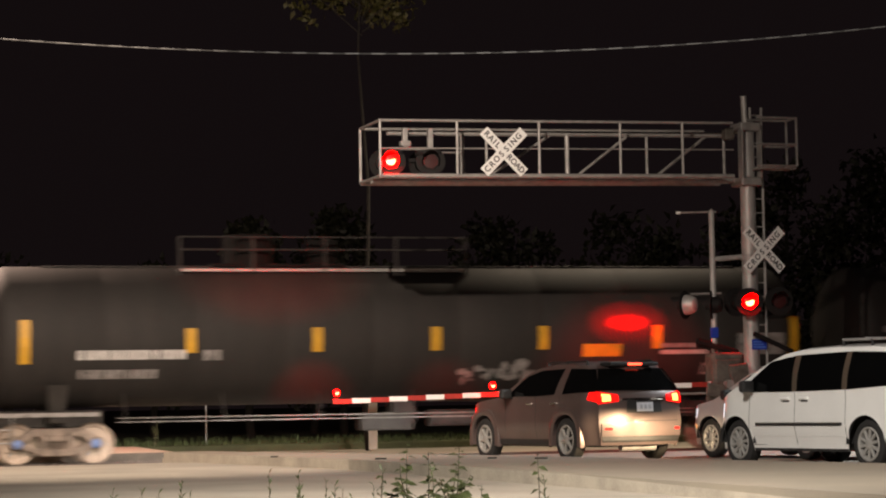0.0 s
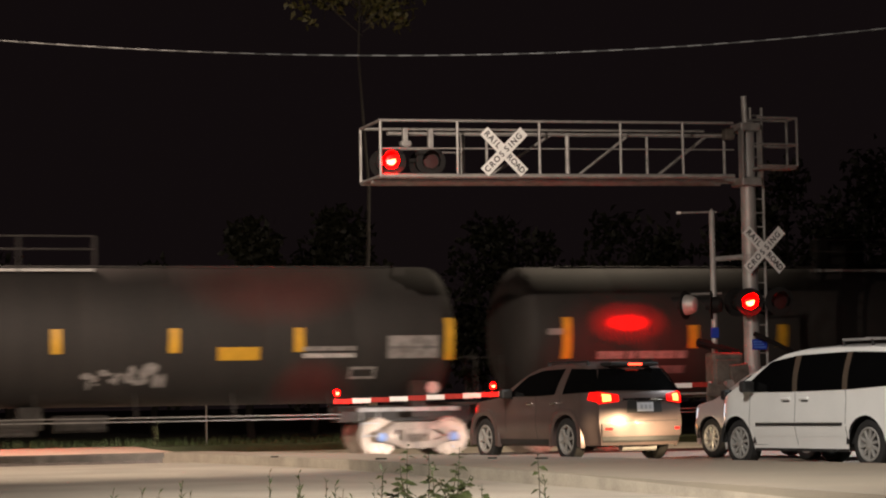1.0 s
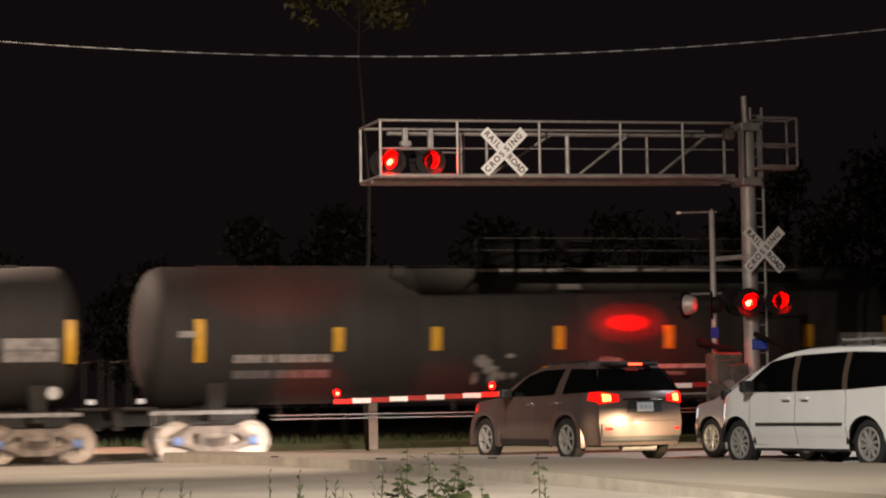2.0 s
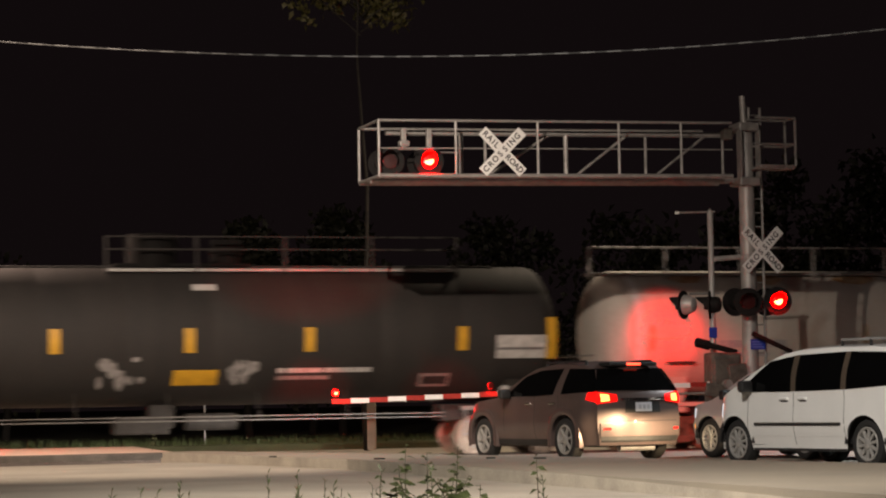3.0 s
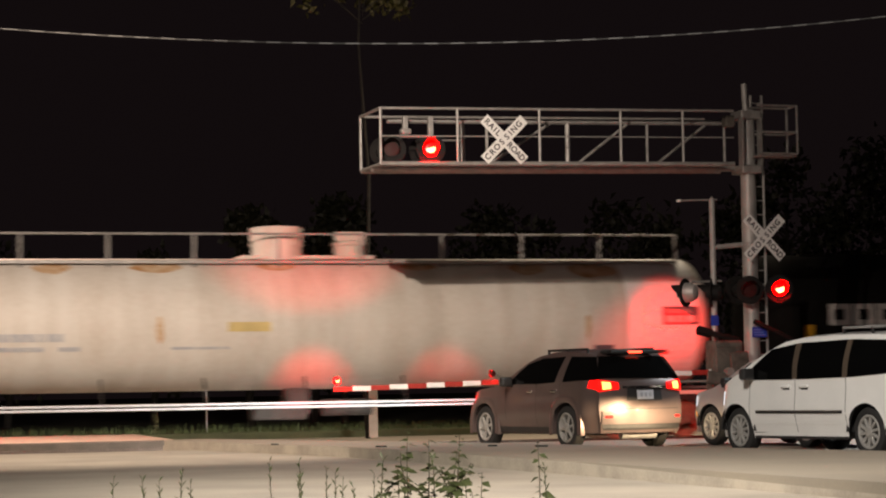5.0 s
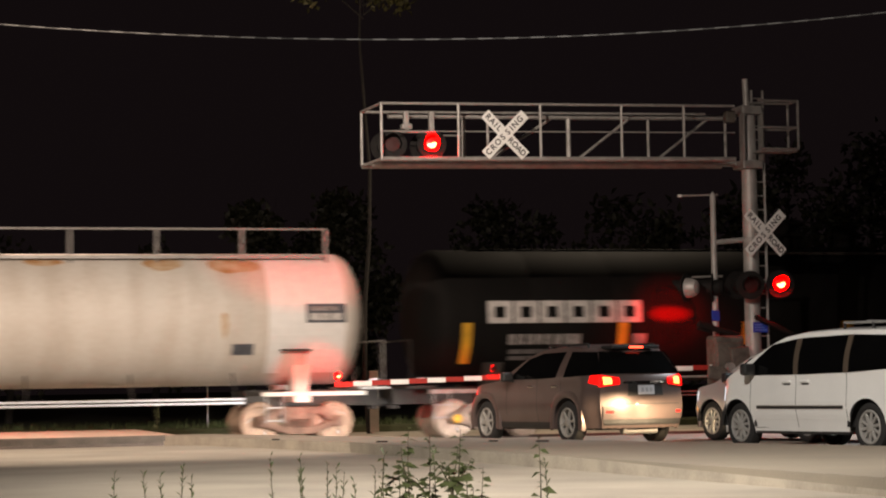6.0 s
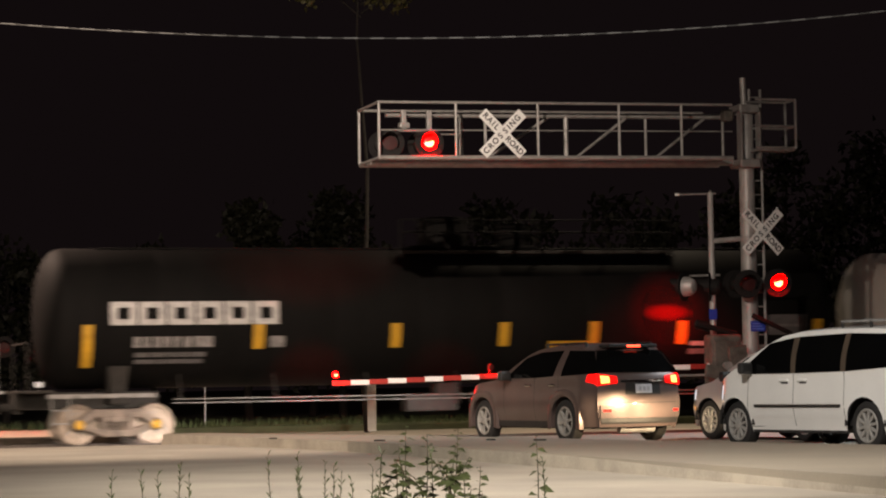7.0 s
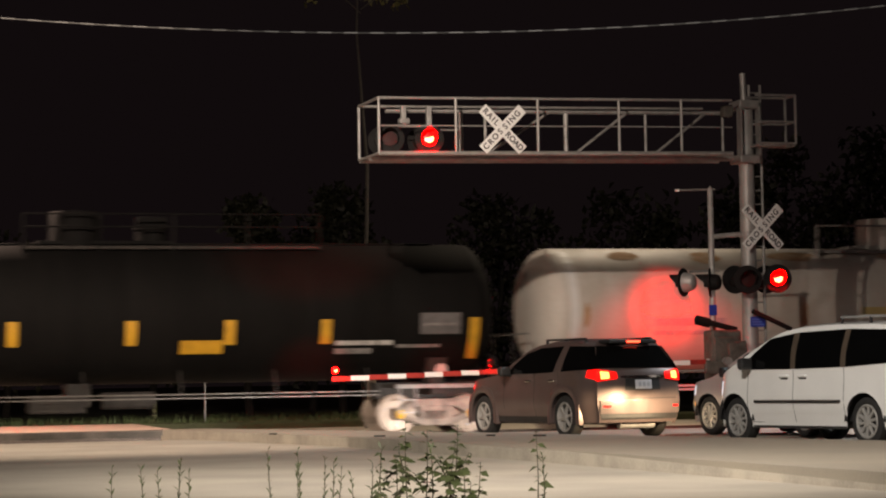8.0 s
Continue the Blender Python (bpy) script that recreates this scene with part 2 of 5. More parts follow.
def grounds():
    bm = B()
    box(bm, (-900, -300, -0.42), (900, 2500, -0.30))
    solo("ground", bm, EARTH, "dark grassy earth that reaches the horizon", "ground", kind="structure")
    # the street: one wide asphalt sheet that dips to the tracks
    bm = B()
    cut = [16.4, 25, 34, 40, 43, 45, 47, 49, 51, 53.2]
    for bot in (0, 1):
        rows = []
        for n in cut:
            z = -0.30 if bot else 0.03 - 0.26 * max(0.0, (n - 43) / 10.2)
            rows.append([bm.verts.new(spot(s, n, z)) for s in np.linspace(-45, 60, 22)])
        for p, q in zip(rows, rows[1:]):
            for k in range(21):
                bm.faces.new((p[k], p[k + 1], q[k + 1], q[k]))
    solo("road", bm, ASPHALT, "worn grey asphalt street before the tracks", "road", kind="structure")
    # crossing panels between and beside the rails, and the street beyond
    for k, (n0, n1, z) in enumerate(((53.2, 54.36, RAIL_Z - 0.05), (54.54, 55.86, RAIL_Z - 0.03), (56.04, 57.4, RAIL_Z - 0.05))):
        bm = B()
        box(bm, (-30, n0, -0.34), (60, n1, z), 0.02)
        solo("pavement", bm, CONCRETE, "concrete crossing panel beside the rail", "crossing panel", grid(0, 0, 0), kind="structure")
    for n in (54.45, 55.95):
        bm = B()
        box(bm, (-60, n - 0.07, RAIL_Z - 0.18), (90, n + 0.07, RAIL_Z - 0.14))
        box(bm, (-60, n - 0.01, RAIL_Z - 0.14), (90, n + 0.01, RAIL_Z - 0.04))
        box(bm, (-60, n - 0.037, RAIL_Z - 0.04), (90, n + 0.037, RAIL_Z), 0.01)
        solo("rail", bm, RAIL, "worn steel rail set in the crossing", "rail", grid(0, 0, 0), group="rails")
    bm = B()
    box(bm, (-60, 57.4, -0.34), (90, 75, -0.24))
    solo("road_1", bm, ASPHALT, "asphalt street beyond the tracks", "road", grid(0, 0, 0), kind="structure")


def medians():
    # raised island along the street, its rounded nose by the tracks
    far = [Vector((-4.6, 45.6)), Vector((0.65, 38.0)), Vector((5.3, 30.0)), Vector((9.6, 22.5))]
    way = (far[-1] - far[0]).normalized()
    side = Vector((way.y, -way.x))
    if side.x > 0:
        side = -side
    width = 1.0
    near = [p + side * w for p, w in zip(far, (width, 2.6, 4.6, 6.6))]
    nose = [far[0] + side * width * (0.5 + 0.5 * math.sin(a)) - way * 0.4 * math.cos(a) for a in np.linspace(-1.2, 1.2, 9)]
    outline = [tuple(p) for p in far[::-1]] + [tuple(p) for p in nose] + [tuple(p) for p in near]
    t = thing("traffic_island", pose(0, 0, 0), "raised concrete median island with a rounded kerb nose", "traffic island")
    bm = slab(B(), outline, -0.2, 0.185)
    es = [e for e in bm.edges if all(v.co.z > 0.1 for v in e.verts)]
    bmesh.ops.bevel(bm, geom=es, offset=0.11, segments=3, affect="EDGES")
    part("kerb", bm, KERB, t)
    c = sum((Vector(p) for p in outline), Vector((0, 0))) / len(outline)
    inner = [tuple(Vector(p) + (c - Vector(p)).normalized() * 0.17) for p in outline]
    part("paving", slab(B(), inner, 0.06, 0.191), CONCRETE, t, "tan concrete paving of the island")
    # kerbed pavement beyond the tracks
    t = thing("kerbed_verge", grid(0, 0, 0), "kerbed concrete pavement with grass beyond the tracks", "pavement")
    bm = B()
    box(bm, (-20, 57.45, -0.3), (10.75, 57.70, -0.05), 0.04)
    part("kerb", bm, KERB_SHADED, t, "kerb with its shade put into a dark colour")
    bm = B()
    for x0, x1 in ((-20, 10.7),):
        lo = [bm.verts.new(p) for p in ((x0, 57.70, -0.3), (x1, 57.70, -0.3), (x1, 64.0, -0.3), (x0, 64.0, -0.3))]
        hi = [bm.verts.new(p) for p in ((x0, 57.70, -0.052), (x1, 57.70, -0.052), (x1, 64.0, 0.01), (x0, 64.0, 0.01))]
        bm.faces.new(lo[::-1]), bm.faces.new(hi)
        for k in range(4):
            bm.faces.new((lo[k], lo[(k + 1) % 4], hi[(k + 1) % 4], hi[k]))
    part("paving", bm, PINK_PAVING, t, "pinkish concrete paving that rises gently")
    bm = B()
    box(bm, (-60, 66.0, -0.3), (70, 75.0, -0.03), 0.05)
    solo("verge", bm, EARTH, "grass verge beyond the street", "grass verge", grid(0, 0, 0), kind="structure")


def grass():
    rng = random.Random(4)
    bm = B()
    for k in range(5200):
        s, n = rng.uniform(-8, 26), 66.0 + rng.random() ** 2 * 4
        p = spot(s, n, -0.04)
        h, a, w = rng.uniform(0.08, 0.3), rng.uniform(0, 6.28), 0.012
        dx, dy = math.cos(a), math.sin(a)
        lean = Vector((rng.uniform(-.1, .1), rng.uniform(-.1, .1), h))
        v = [bm.verts.new(p + Vector((-dx * w, -dy * w, 0))), bm.verts.new(p + Vector((dx * w, dy * w, 0))), bm.verts.new(p + lean)]
        bm.faces.new(v)
    solo("grass", bm, GRASS, "rough green grass along the verge", "grass", kind="stuff")


grounds()
medians()
grass()

# ---- crossing signals ----
TS, TN = 12.667, 45.571      # the near foot of the cantilever's span on the grid


def lettering(text, size, material, parent, m, name="lettering"):
    cu = bpy.data.curves.new(name, "FONT")
    cu.body, cu.size, cu.align_x, cu.align_y, cu.extrude = text, size, "CENTER", "CENTER", 0.002
    cu.offset = 0.003
    tmp = new("tmp", cu)
    me = bpy.data.meshes.new_from_object(tmp.evaluated_get(bpy.context.evaluated_depsgraph_get()))
    bpy.data.objects.remove(tmp)
    me.materials.append(material)
    ob = new(name, me)
    ob.parent, ob.matrix_basis = parent, m
    return ob


MOVERS = []          # (object, rows), keyed in motions()


def toggles():
    k, out = 0, []
    while 0.37 + 0.54 * k < 8.0:
        out.append(0.37 + 0.54 * k)
        k += 1
    return out


def lens_rows(place, first_lit):
    """A signal lens that turns its lit face to the front and back again, by half turns."""
    a = 0.0 if first_lit else 180.0
    rows = [(0.0, pose(*place, 0, 0, a))]
    for t in toggles():
        f0 = round(t * FPS) - 1
        for j, da in enumerate((0, 60, 120, 180)):
            if (f0 - 1 + j) / FPS <= 8.0:
                rows.append(((f0 - 1 + j) / FPS, pose(*place, 0, 0, a + da)))
        a += 180.0
    if rows[-1][0] < 8.0:
        rows.append((8.0, pose(*place, 0, 0, a)))
    return rows


def flap_rows(place, first_open):
    is_open = first_open
    rows = [(0.0, pose(*place, 0, 0, 86 if is_open else 0))]
    for t in toggles():
        f0 = round(t * FPS) - 1
        rows.append(((f0 - 1) / FPS, pose(*place, 0, 0, 86 if is_open else 0)))
        is_open = not is_open
        if (f0 + 1) / FPS <= 8.0:
            rows.append(((f0 + 1) / FPS, pose(*place, 0, 0, 86 if is_open else 0)))
    if rows[-1][0] < 8.0:
        rows.append((8.0, pose(*place, 0, 0, 86 if is_open else 0)))
    return rows


def lens_mesh(bm, r=0.146):
    """A lens disc across y, lit on its -y side."""
    lathe(bm, [(0, 0.02), (r, 0.012), (r, -0.008), (r * 0.78, -0.045), (r * 0.6, -0.05), (r * 0.4, -0.054), (r * 0.2, -0.057), (0, -0.058)], 28, AXIS_Y)
    bm.normal_update()
    bmesh.ops.recalc_face_normals(bm, faces=bm.faces)
    for f in bm.faces:
        c = f.calc_center_median()
        hot = math.hypot(c.x, c.z) < r * 0.62 and c.z < 0.3 * c.x + r * 0.12
        f.material_index = (0 if hot else 2) if c.y < -0.009 else 1
    return bm


def lamp_head(parent, m, lit=None, label="black round flashing signal head with a hood"):
    """A flashing light: background disc, housing, hood; faces -y."""
    bm = B()
    lathe(bm, [(0.158, -0.012), (0.30, -0.012), (0.305, 0.0), (0.30, 0.012), (0.158, 0.012), (0.158, -0.012)], 32, AXIS_Y)
    lathe(bm, [(0.1475, -0.034), (0.172, -0.034), (0.172, -0.010), (0.160, -0.010), (0.1475, -0.026), (0.1475, -0.034)], 32, AXIS_Y)
    lathe(bm, [(0.17, 0.012), (0.17, 0.16), (0.14, 0.22), (0.06, 0.25), (0, 0.25)], 24, AXIS_Y)
    nseg = 26
    for r, back in ((0.175, 0), (0.168, 1)):
        pts = []
        for k in range(nseg + 1):
            a = radians(-35 + 250 * k / nseg)
            reach = 0.30 * (0.35 + 0.65 * max(0.0, math.sin(a)) ** 0.8)
            pts.append((bm.verts.new((r * math.cos(a), -0.012, r * math.sin(a))), bm.verts.new((r * math.cos(a), -0.012 - reach, r * math.sin(a)))))
        for p, q in zip(pts, pts[1:]):
            bm.faces.new((p[0], q[0], q[1], p[1]))
    head = part("signal_head", bm, BLACK_PAINT, parent, label, m)
    lens = part("lens", lens_mesh(B()), (LENS_ON, LENS_OFF, LENS_RIM) if lit is not None else LENS_OFF, head, "red signal lens")
    if lit is None:
        for f in lens.data.polygons:
            f.material_index = 0
    lens.matrix_basis = pose(0, -0.03, 0, 0, 0, 180)
    if lit is not None:
        MOVERS.append((lens, lens_rows((0, -0.03, 0), lit)))
    return head


def back_light(parent, x, y, z, target, first, power, cone, wide=1.0, origin=None):
    """A head that faces the train: a beam behind an added shutter that opens and shuts with the flashing."""
    head = lamp_head(parent, pose(x, y, z, 0, 0, 180), None)
    head.children[0].matrix_basis = pose(0, 0.12, 0, 0, 0, 180)
    bm = B()
    box(bm, (0.0, -0.003, -0.13), (0.26, 0.003, 0.13))
    vane = part("shutter", bm, BLACK_PAINT, head, "unseen black shutter added to make the beam flash", pose(-0.13, -0.09, 0))
    MOVERS.append((vane, flap_rows((-0.13, -0.09, 0), first)))
    here = spot(TS + x, TN + y + 0.045, z)
    beam = lamp("signal_beam", "SPOT", here, target, power, (1.0, 0.0, 0.0), 0.02, cone, 1.0)
    beam.scale = (wide, 1.0, 1.0)
    return here


def crossbuck(parent, m):
    b1 = B()
    box(b1, (-0.61, -0.012, -0.115), (0.61, -0.004, 0.115), 0.003)
    one = part("board", b1, WHITE_SIGN, parent, "white crossbuck board with black letters", m @ Matrix.Rotation(radians(45), 4, "Y"))
    b2 = B()
    box(b2, (-0.61, -0.026, -0.115), (0.61, -0.016, 0.115), 0.003)
    two = part("board", b2, WHITE_SIGN, parent, "white crossbuck board with black letters", m @ Matrix.Rotation(radians(-45), 4, "Y"))
    up = Matrix.Rotation(radians(90), 4, "X")
    for board, y, row in ((one, -0.016, ((-0.51, "R"), (-0.385, "A"), (-0.28, "I"), (-0.185, "L"), (0.165, "R"), (0.29, "O"), (0.41, "A"), (0.525, "D"))),
                          (two, -0.030, ((-0.51, "C"), (-0.37, "R"), (-0.225, "O"), (-0.075, "S"), (0.075, "S"), (0.185, "I"), (0.30, "N"), (0.45, "G")))):
        for x, letter in row:
            lettering(letter, 0.17, BLACK_PRINT, board, Matrix.Translation((x, y, 0.0)) @ up)


def span_z(s):
    return 5.642 + 0.0112 * s


def cantilever():
    t = thing("signal_cantilever", grid(TS, TN, 0), "galvanised steel cantilever with walkway over the street and red flashing lights", "railroad signal")
    W, H, END = 1.55, 1.127, 7.75
    # mast
    mx, my = 8.33, 0.6
    part("mast", lathe(B(), [(0.30, 0), (0.30, 0.05), (0.175, 0.06), (0.165, 5.0), (0.155, 6.95), (0, 6.96)], 28, Matrix.Translation((mx, my, 0))), ALU, t, "round pale metal mast", smooth=True)
    part("mast_top", tube(B(), (mx - 0.03, my, 6.9), (mx - 0.05, my, 7.52), 0.065, 14), ALU, t)
    for z in (5.66, 6.83):
        bm = B()
        box(bm, (mx - 0.26, my - 0.3, z - 0.09), (mx + 0.2, my + 0.3, z + 0.09), 0.03)
        part("clamp", bm, GALV, t)
    # walkway: grating bars between the lower chords
    bm = B()
    for k in range(62):
        s = 0.05 + k * 0.125
        box(bm, (s - 0.045, 0.03, span_z(s) + 0.005), (s + 0.045, W - 0.03, span_z(s) + 0.03))
    part("walkway_grating", bm, GALV, t, "steel walkway grating")
    for w, r, z0, nm in ((0.0, 0.045, 0.0, "lower_chord"), (W, 0.06, 0.0, "lower_chord"), (0.0, 0.028, H, "top_rail"), (0.75, 0.058, H - 0.17, "upper_chord"), (0.75, 0.065, -0.03, "lower_chord"), (W, 0.03, H, "top_rail"), (0.0, 0.014, 0.56, "mid_rail")):
        a, b = 0.0, END + (0.35 if r > 0.05 else 0)
        if nm == "upper_chord":
            a = 0.35
        part(nm, tube(B(), (a, w, span_z(a) + z0), (b, w, span_z(b) + z0), r, 12), GALV, t, smooth=True)
    for s in (0.0, 1.63, 3.40, 5.19, 6.59):
        part("railing_post", tube(B(), (s, 0, span_z(s)), (s, 0, span_z(s) + H), 0.03, 8), GALV, t)
    for s in (0.0,):
        part("railing_post", tube(B(), (s, W, span_z(s)), (s, W, span_z(s) + H), 0.03, 8), GALV, t)
        for z0 in (0.0, H):
            part("end_rail", tube(B(), (s, 0, span_z(s) + z0), (s, W, span_z(s) + z0), 0.03, 8), GALV, t)
    for k, s in enumerate((1.97, 2.5, 4.28, 6.08, 7.86)):
        part("web_post", tube(B(), (s, 0.75, span_z(s)), (s, 0.75, span_z(s) + H - 0.2), 0.05 if k in (0, 2) else 0.032, 8), GALV, t)
    for s0, s1 in ((2.45, 3.9), (4.4, 5.65), (6.2, 7.45)):
        part("diagonal", tube(B(), (s0, 0.75, span_z(s0)), (s1, 0.75, span_z(s1) + H - 0.2), 0.03, 8), GALV, t)
    # platform beyond the mast
    for w in (0.0, 0.5):
        part("railing_post", tube(B(), (9.22, w, span_z(9.22) + 0.22), (9.22, w, span_z(9.22) + H + 0.12), 0.03, 8), GALV, t)
    for z0 in (0.22, 0.68, H + 0.12):
        for w in (0.0, 0.5):
            part("platform_rail", tube(B(), (8.3, w, span_z(9) + z0), (9.22, w, span_z(9) + z0), 0.026, 8), GALV, t)
        part("platform_rail", tube(B(), (9.22, 0, span_z(9) + z0), (9.22, 0.5, span_z(9) + z0), 0.026, 8), GALV, t)
    for x in (mx - 0.24, mx + 0.19):
        part("gusset_plate", box(B(), (x - 0.012, my - 0.34, 5.74), (x + 0.012, my - 0.1, 6.76), 0.004), GALV, t)
    bm = B()
    for k in range(8):
        box(bm, (8.36 + k * 0.11, 0.02, 5.9), (8.44 + k * 0.11, 0.48, 5.925))
    part("walkway_grating", bm, GALV, t)
    # ladder up the mast
    for x in (8.40, 8.66):
        part("ladder_rail", tube(B(), (x, 0.55, 0.6), (x, 0.55, 7.27), 0.032, 8), GALV, t)
    for k in range(22):
        part("rung", tube(B(), (8.40, 0.55, 0.8 + k * 0.3), (8.66, 0.55, 0.8 + k * 0.3), 0.016, 6), GALV, t)
    # junction box by the mast
    bm = B()
    box(bm, (7.72, 0.32, 6.55), (7.92, 0.55, 6.8), 0.02)
    part("junction_box", bm, GREY_BOX, t)
    # hanging lights over the street
    for x in (0.62, 1.16):
        bm = B()
        box(bm, (x - 0.05, 0.30, 6.26), (x + 0.05, 0.42, 6.66), 0.012)
        part("bracket", bm, GALV, t)
    part("junction_box", box(B(), (0.52, 0.28, 6.28), (0.74, 0.46, 6.40), 0.03), GALV, t)
    part("light_bar", tube(B(), (0.32, 0.40, 6.24), (1.18, 0.40, 6.25), 0.03, 8), GALV, t)
    part("conduit", tube(B(), (1.40, 0.36, 6.17), (1.88, 0.60, 6.20), 0.02, 8), GALV, t)
    lamp_head(t, pose(0.32, 0.35, 5.97, -6, 0, -12), True)
    lamp_head(t, pose(1.16, 0.35, 5.98, -6, 0, -12), False)
    for x, first in ((0.32, True), (1.16, False)):
        back_light(t, x, 0.95, 5.98, spot(TS + x - 0.6, 54.0, 4.1), first, 1200, 22, 1.8)
        part("bracket", tube(B(), (x, 0.5, 5.98), (x, 0.75, 5.98), 0.03, 8), GALV, t)
    # mast lights
    part("light_bar", tube(B(), (7.9, 0.32, 3.09), (8.8, 0.32, 3.11), 0.035, 10), GALV, t)
    lamp_head(t, pose(8.10, 0.16, 3.07, -2, 0, -14), True)
    lamp_head(t, pose(8.79, 0.16, 3.09, -2, 0, -14), False)
    for x, target, first, cone, power in ((8.12, spot(21.08, 53.6, 2.93), True, 9, 9000), (8.84, spot(22.15, 53.6, 2.72), False, 18, 4200)):
        here = back_light(t, x, 0.86, 3.1, target, first, 60000, 3.9, 2.9)
        lamp("signal_beam", "SPOT", here, target, power, (1.0, 0.0, 0.0), 0.02, cone, 1.0).scale = (19.0 / cone, 1.0, 1.0)
        lamp("signal_beam", "SPOT", here, target - Vector((0, 0, 1.5)), 1500, (1.0, 0.0, 0.0), 0.02, 42, 1.0)
    bm = B()
    box(bm, (8.25, 0.40, 2.07), (8.59, 0.418, 2.29), 0.004)
    part("location_sign", bm, BLUE_SIGN, t, "small blue sign plate")
    bm = B()
    for k in range(3):
        box(bm, (8.28, 0.396, 2.11 + k * 0.055), (8.56 - 0.05 * k, 0.399, 2.135 + k * 0.055))
    part("sign_print", bm, BLUE_CAP, t)
    crossbuck(t, pose(2.61, -0.05, 6.16))
    crossbuck(t, pose(8.52, 0.28, 4.19, 0, 0, 5))
    for s, w in ((8.43, 0.42),):
        part("bracket", tube(B(), (mx, my - 0.1, 4.17), (s + 0.05, 0.34, 4.17), 0.03, 8), GALV, t)


def side_signal():
    t = thing("side_signal_pole", grid(TS + 7.47, TN + 0.6, 0), "slim metal pole with two hooded signal heads turned aside", "railroad signal")
    part("pole", lathe(B(), [(0.16, 0), (0.16, 0.04), (0.07, 0.06), (0.062, 5.02), (0, 5.1)], 18), ALU, t, smooth=True)
    part("antenna", tube(B(), (-0.78, 0, 4.99), (0.12, 0, 5.02), 0.02, 8), GALV, t)
    part("antenna_tip", tube(B(), (-0.80, 0, 4.99), (-0.72, 0, 4.99), 0.03, 8), WHITE_SIGN, t)
    part("stand_off", tube(B(), (0.0, 0, 4.0), (0.70, 0, 4.06), 0.055, 12), ALU, t)
    part("stand_off_clamp", lathe(B(), [(0.2, -0.06), (0.2, 0.06), (0.17, 0.06), (0.17, -0.06), (0.2, -0.06)], 20, Matrix.Translation((0.86, 0, 4.05))), GALV, t)
    part("light_bar", tube(B(), (-0.52, 0, 3.26), (0.18, 0, 3.28), 0.025, 8), GALV, t)
    for x, turn in ((-0.69, -138), (-0.09, -118)):
        lamp_head(t, pose(x, -0.08, 3.03, 0, 0, turn), None, "black signal head seen from its side")
    bm = lathe(B(), [(0.0, 0.272), (0.08, 0.266), (0.15, 0.235), (0.20, 0.13), (0.212, 0.03), (0.212, 0.018)], 24, AXIS_Y)
    part("back_cover", bm, ALU, t, "pale domed back of the signal head", pose(-0.686, -0.08, 3.03, 0, 0, -138), smooth=True)
    bm = B()
    box(bm, (-0.12, -0.09, 2.33), (0.06, -0.075, 2.55), 0.004)
    part("location_sign", bm, BLUE_SIGN, t, "small blue sign plate")


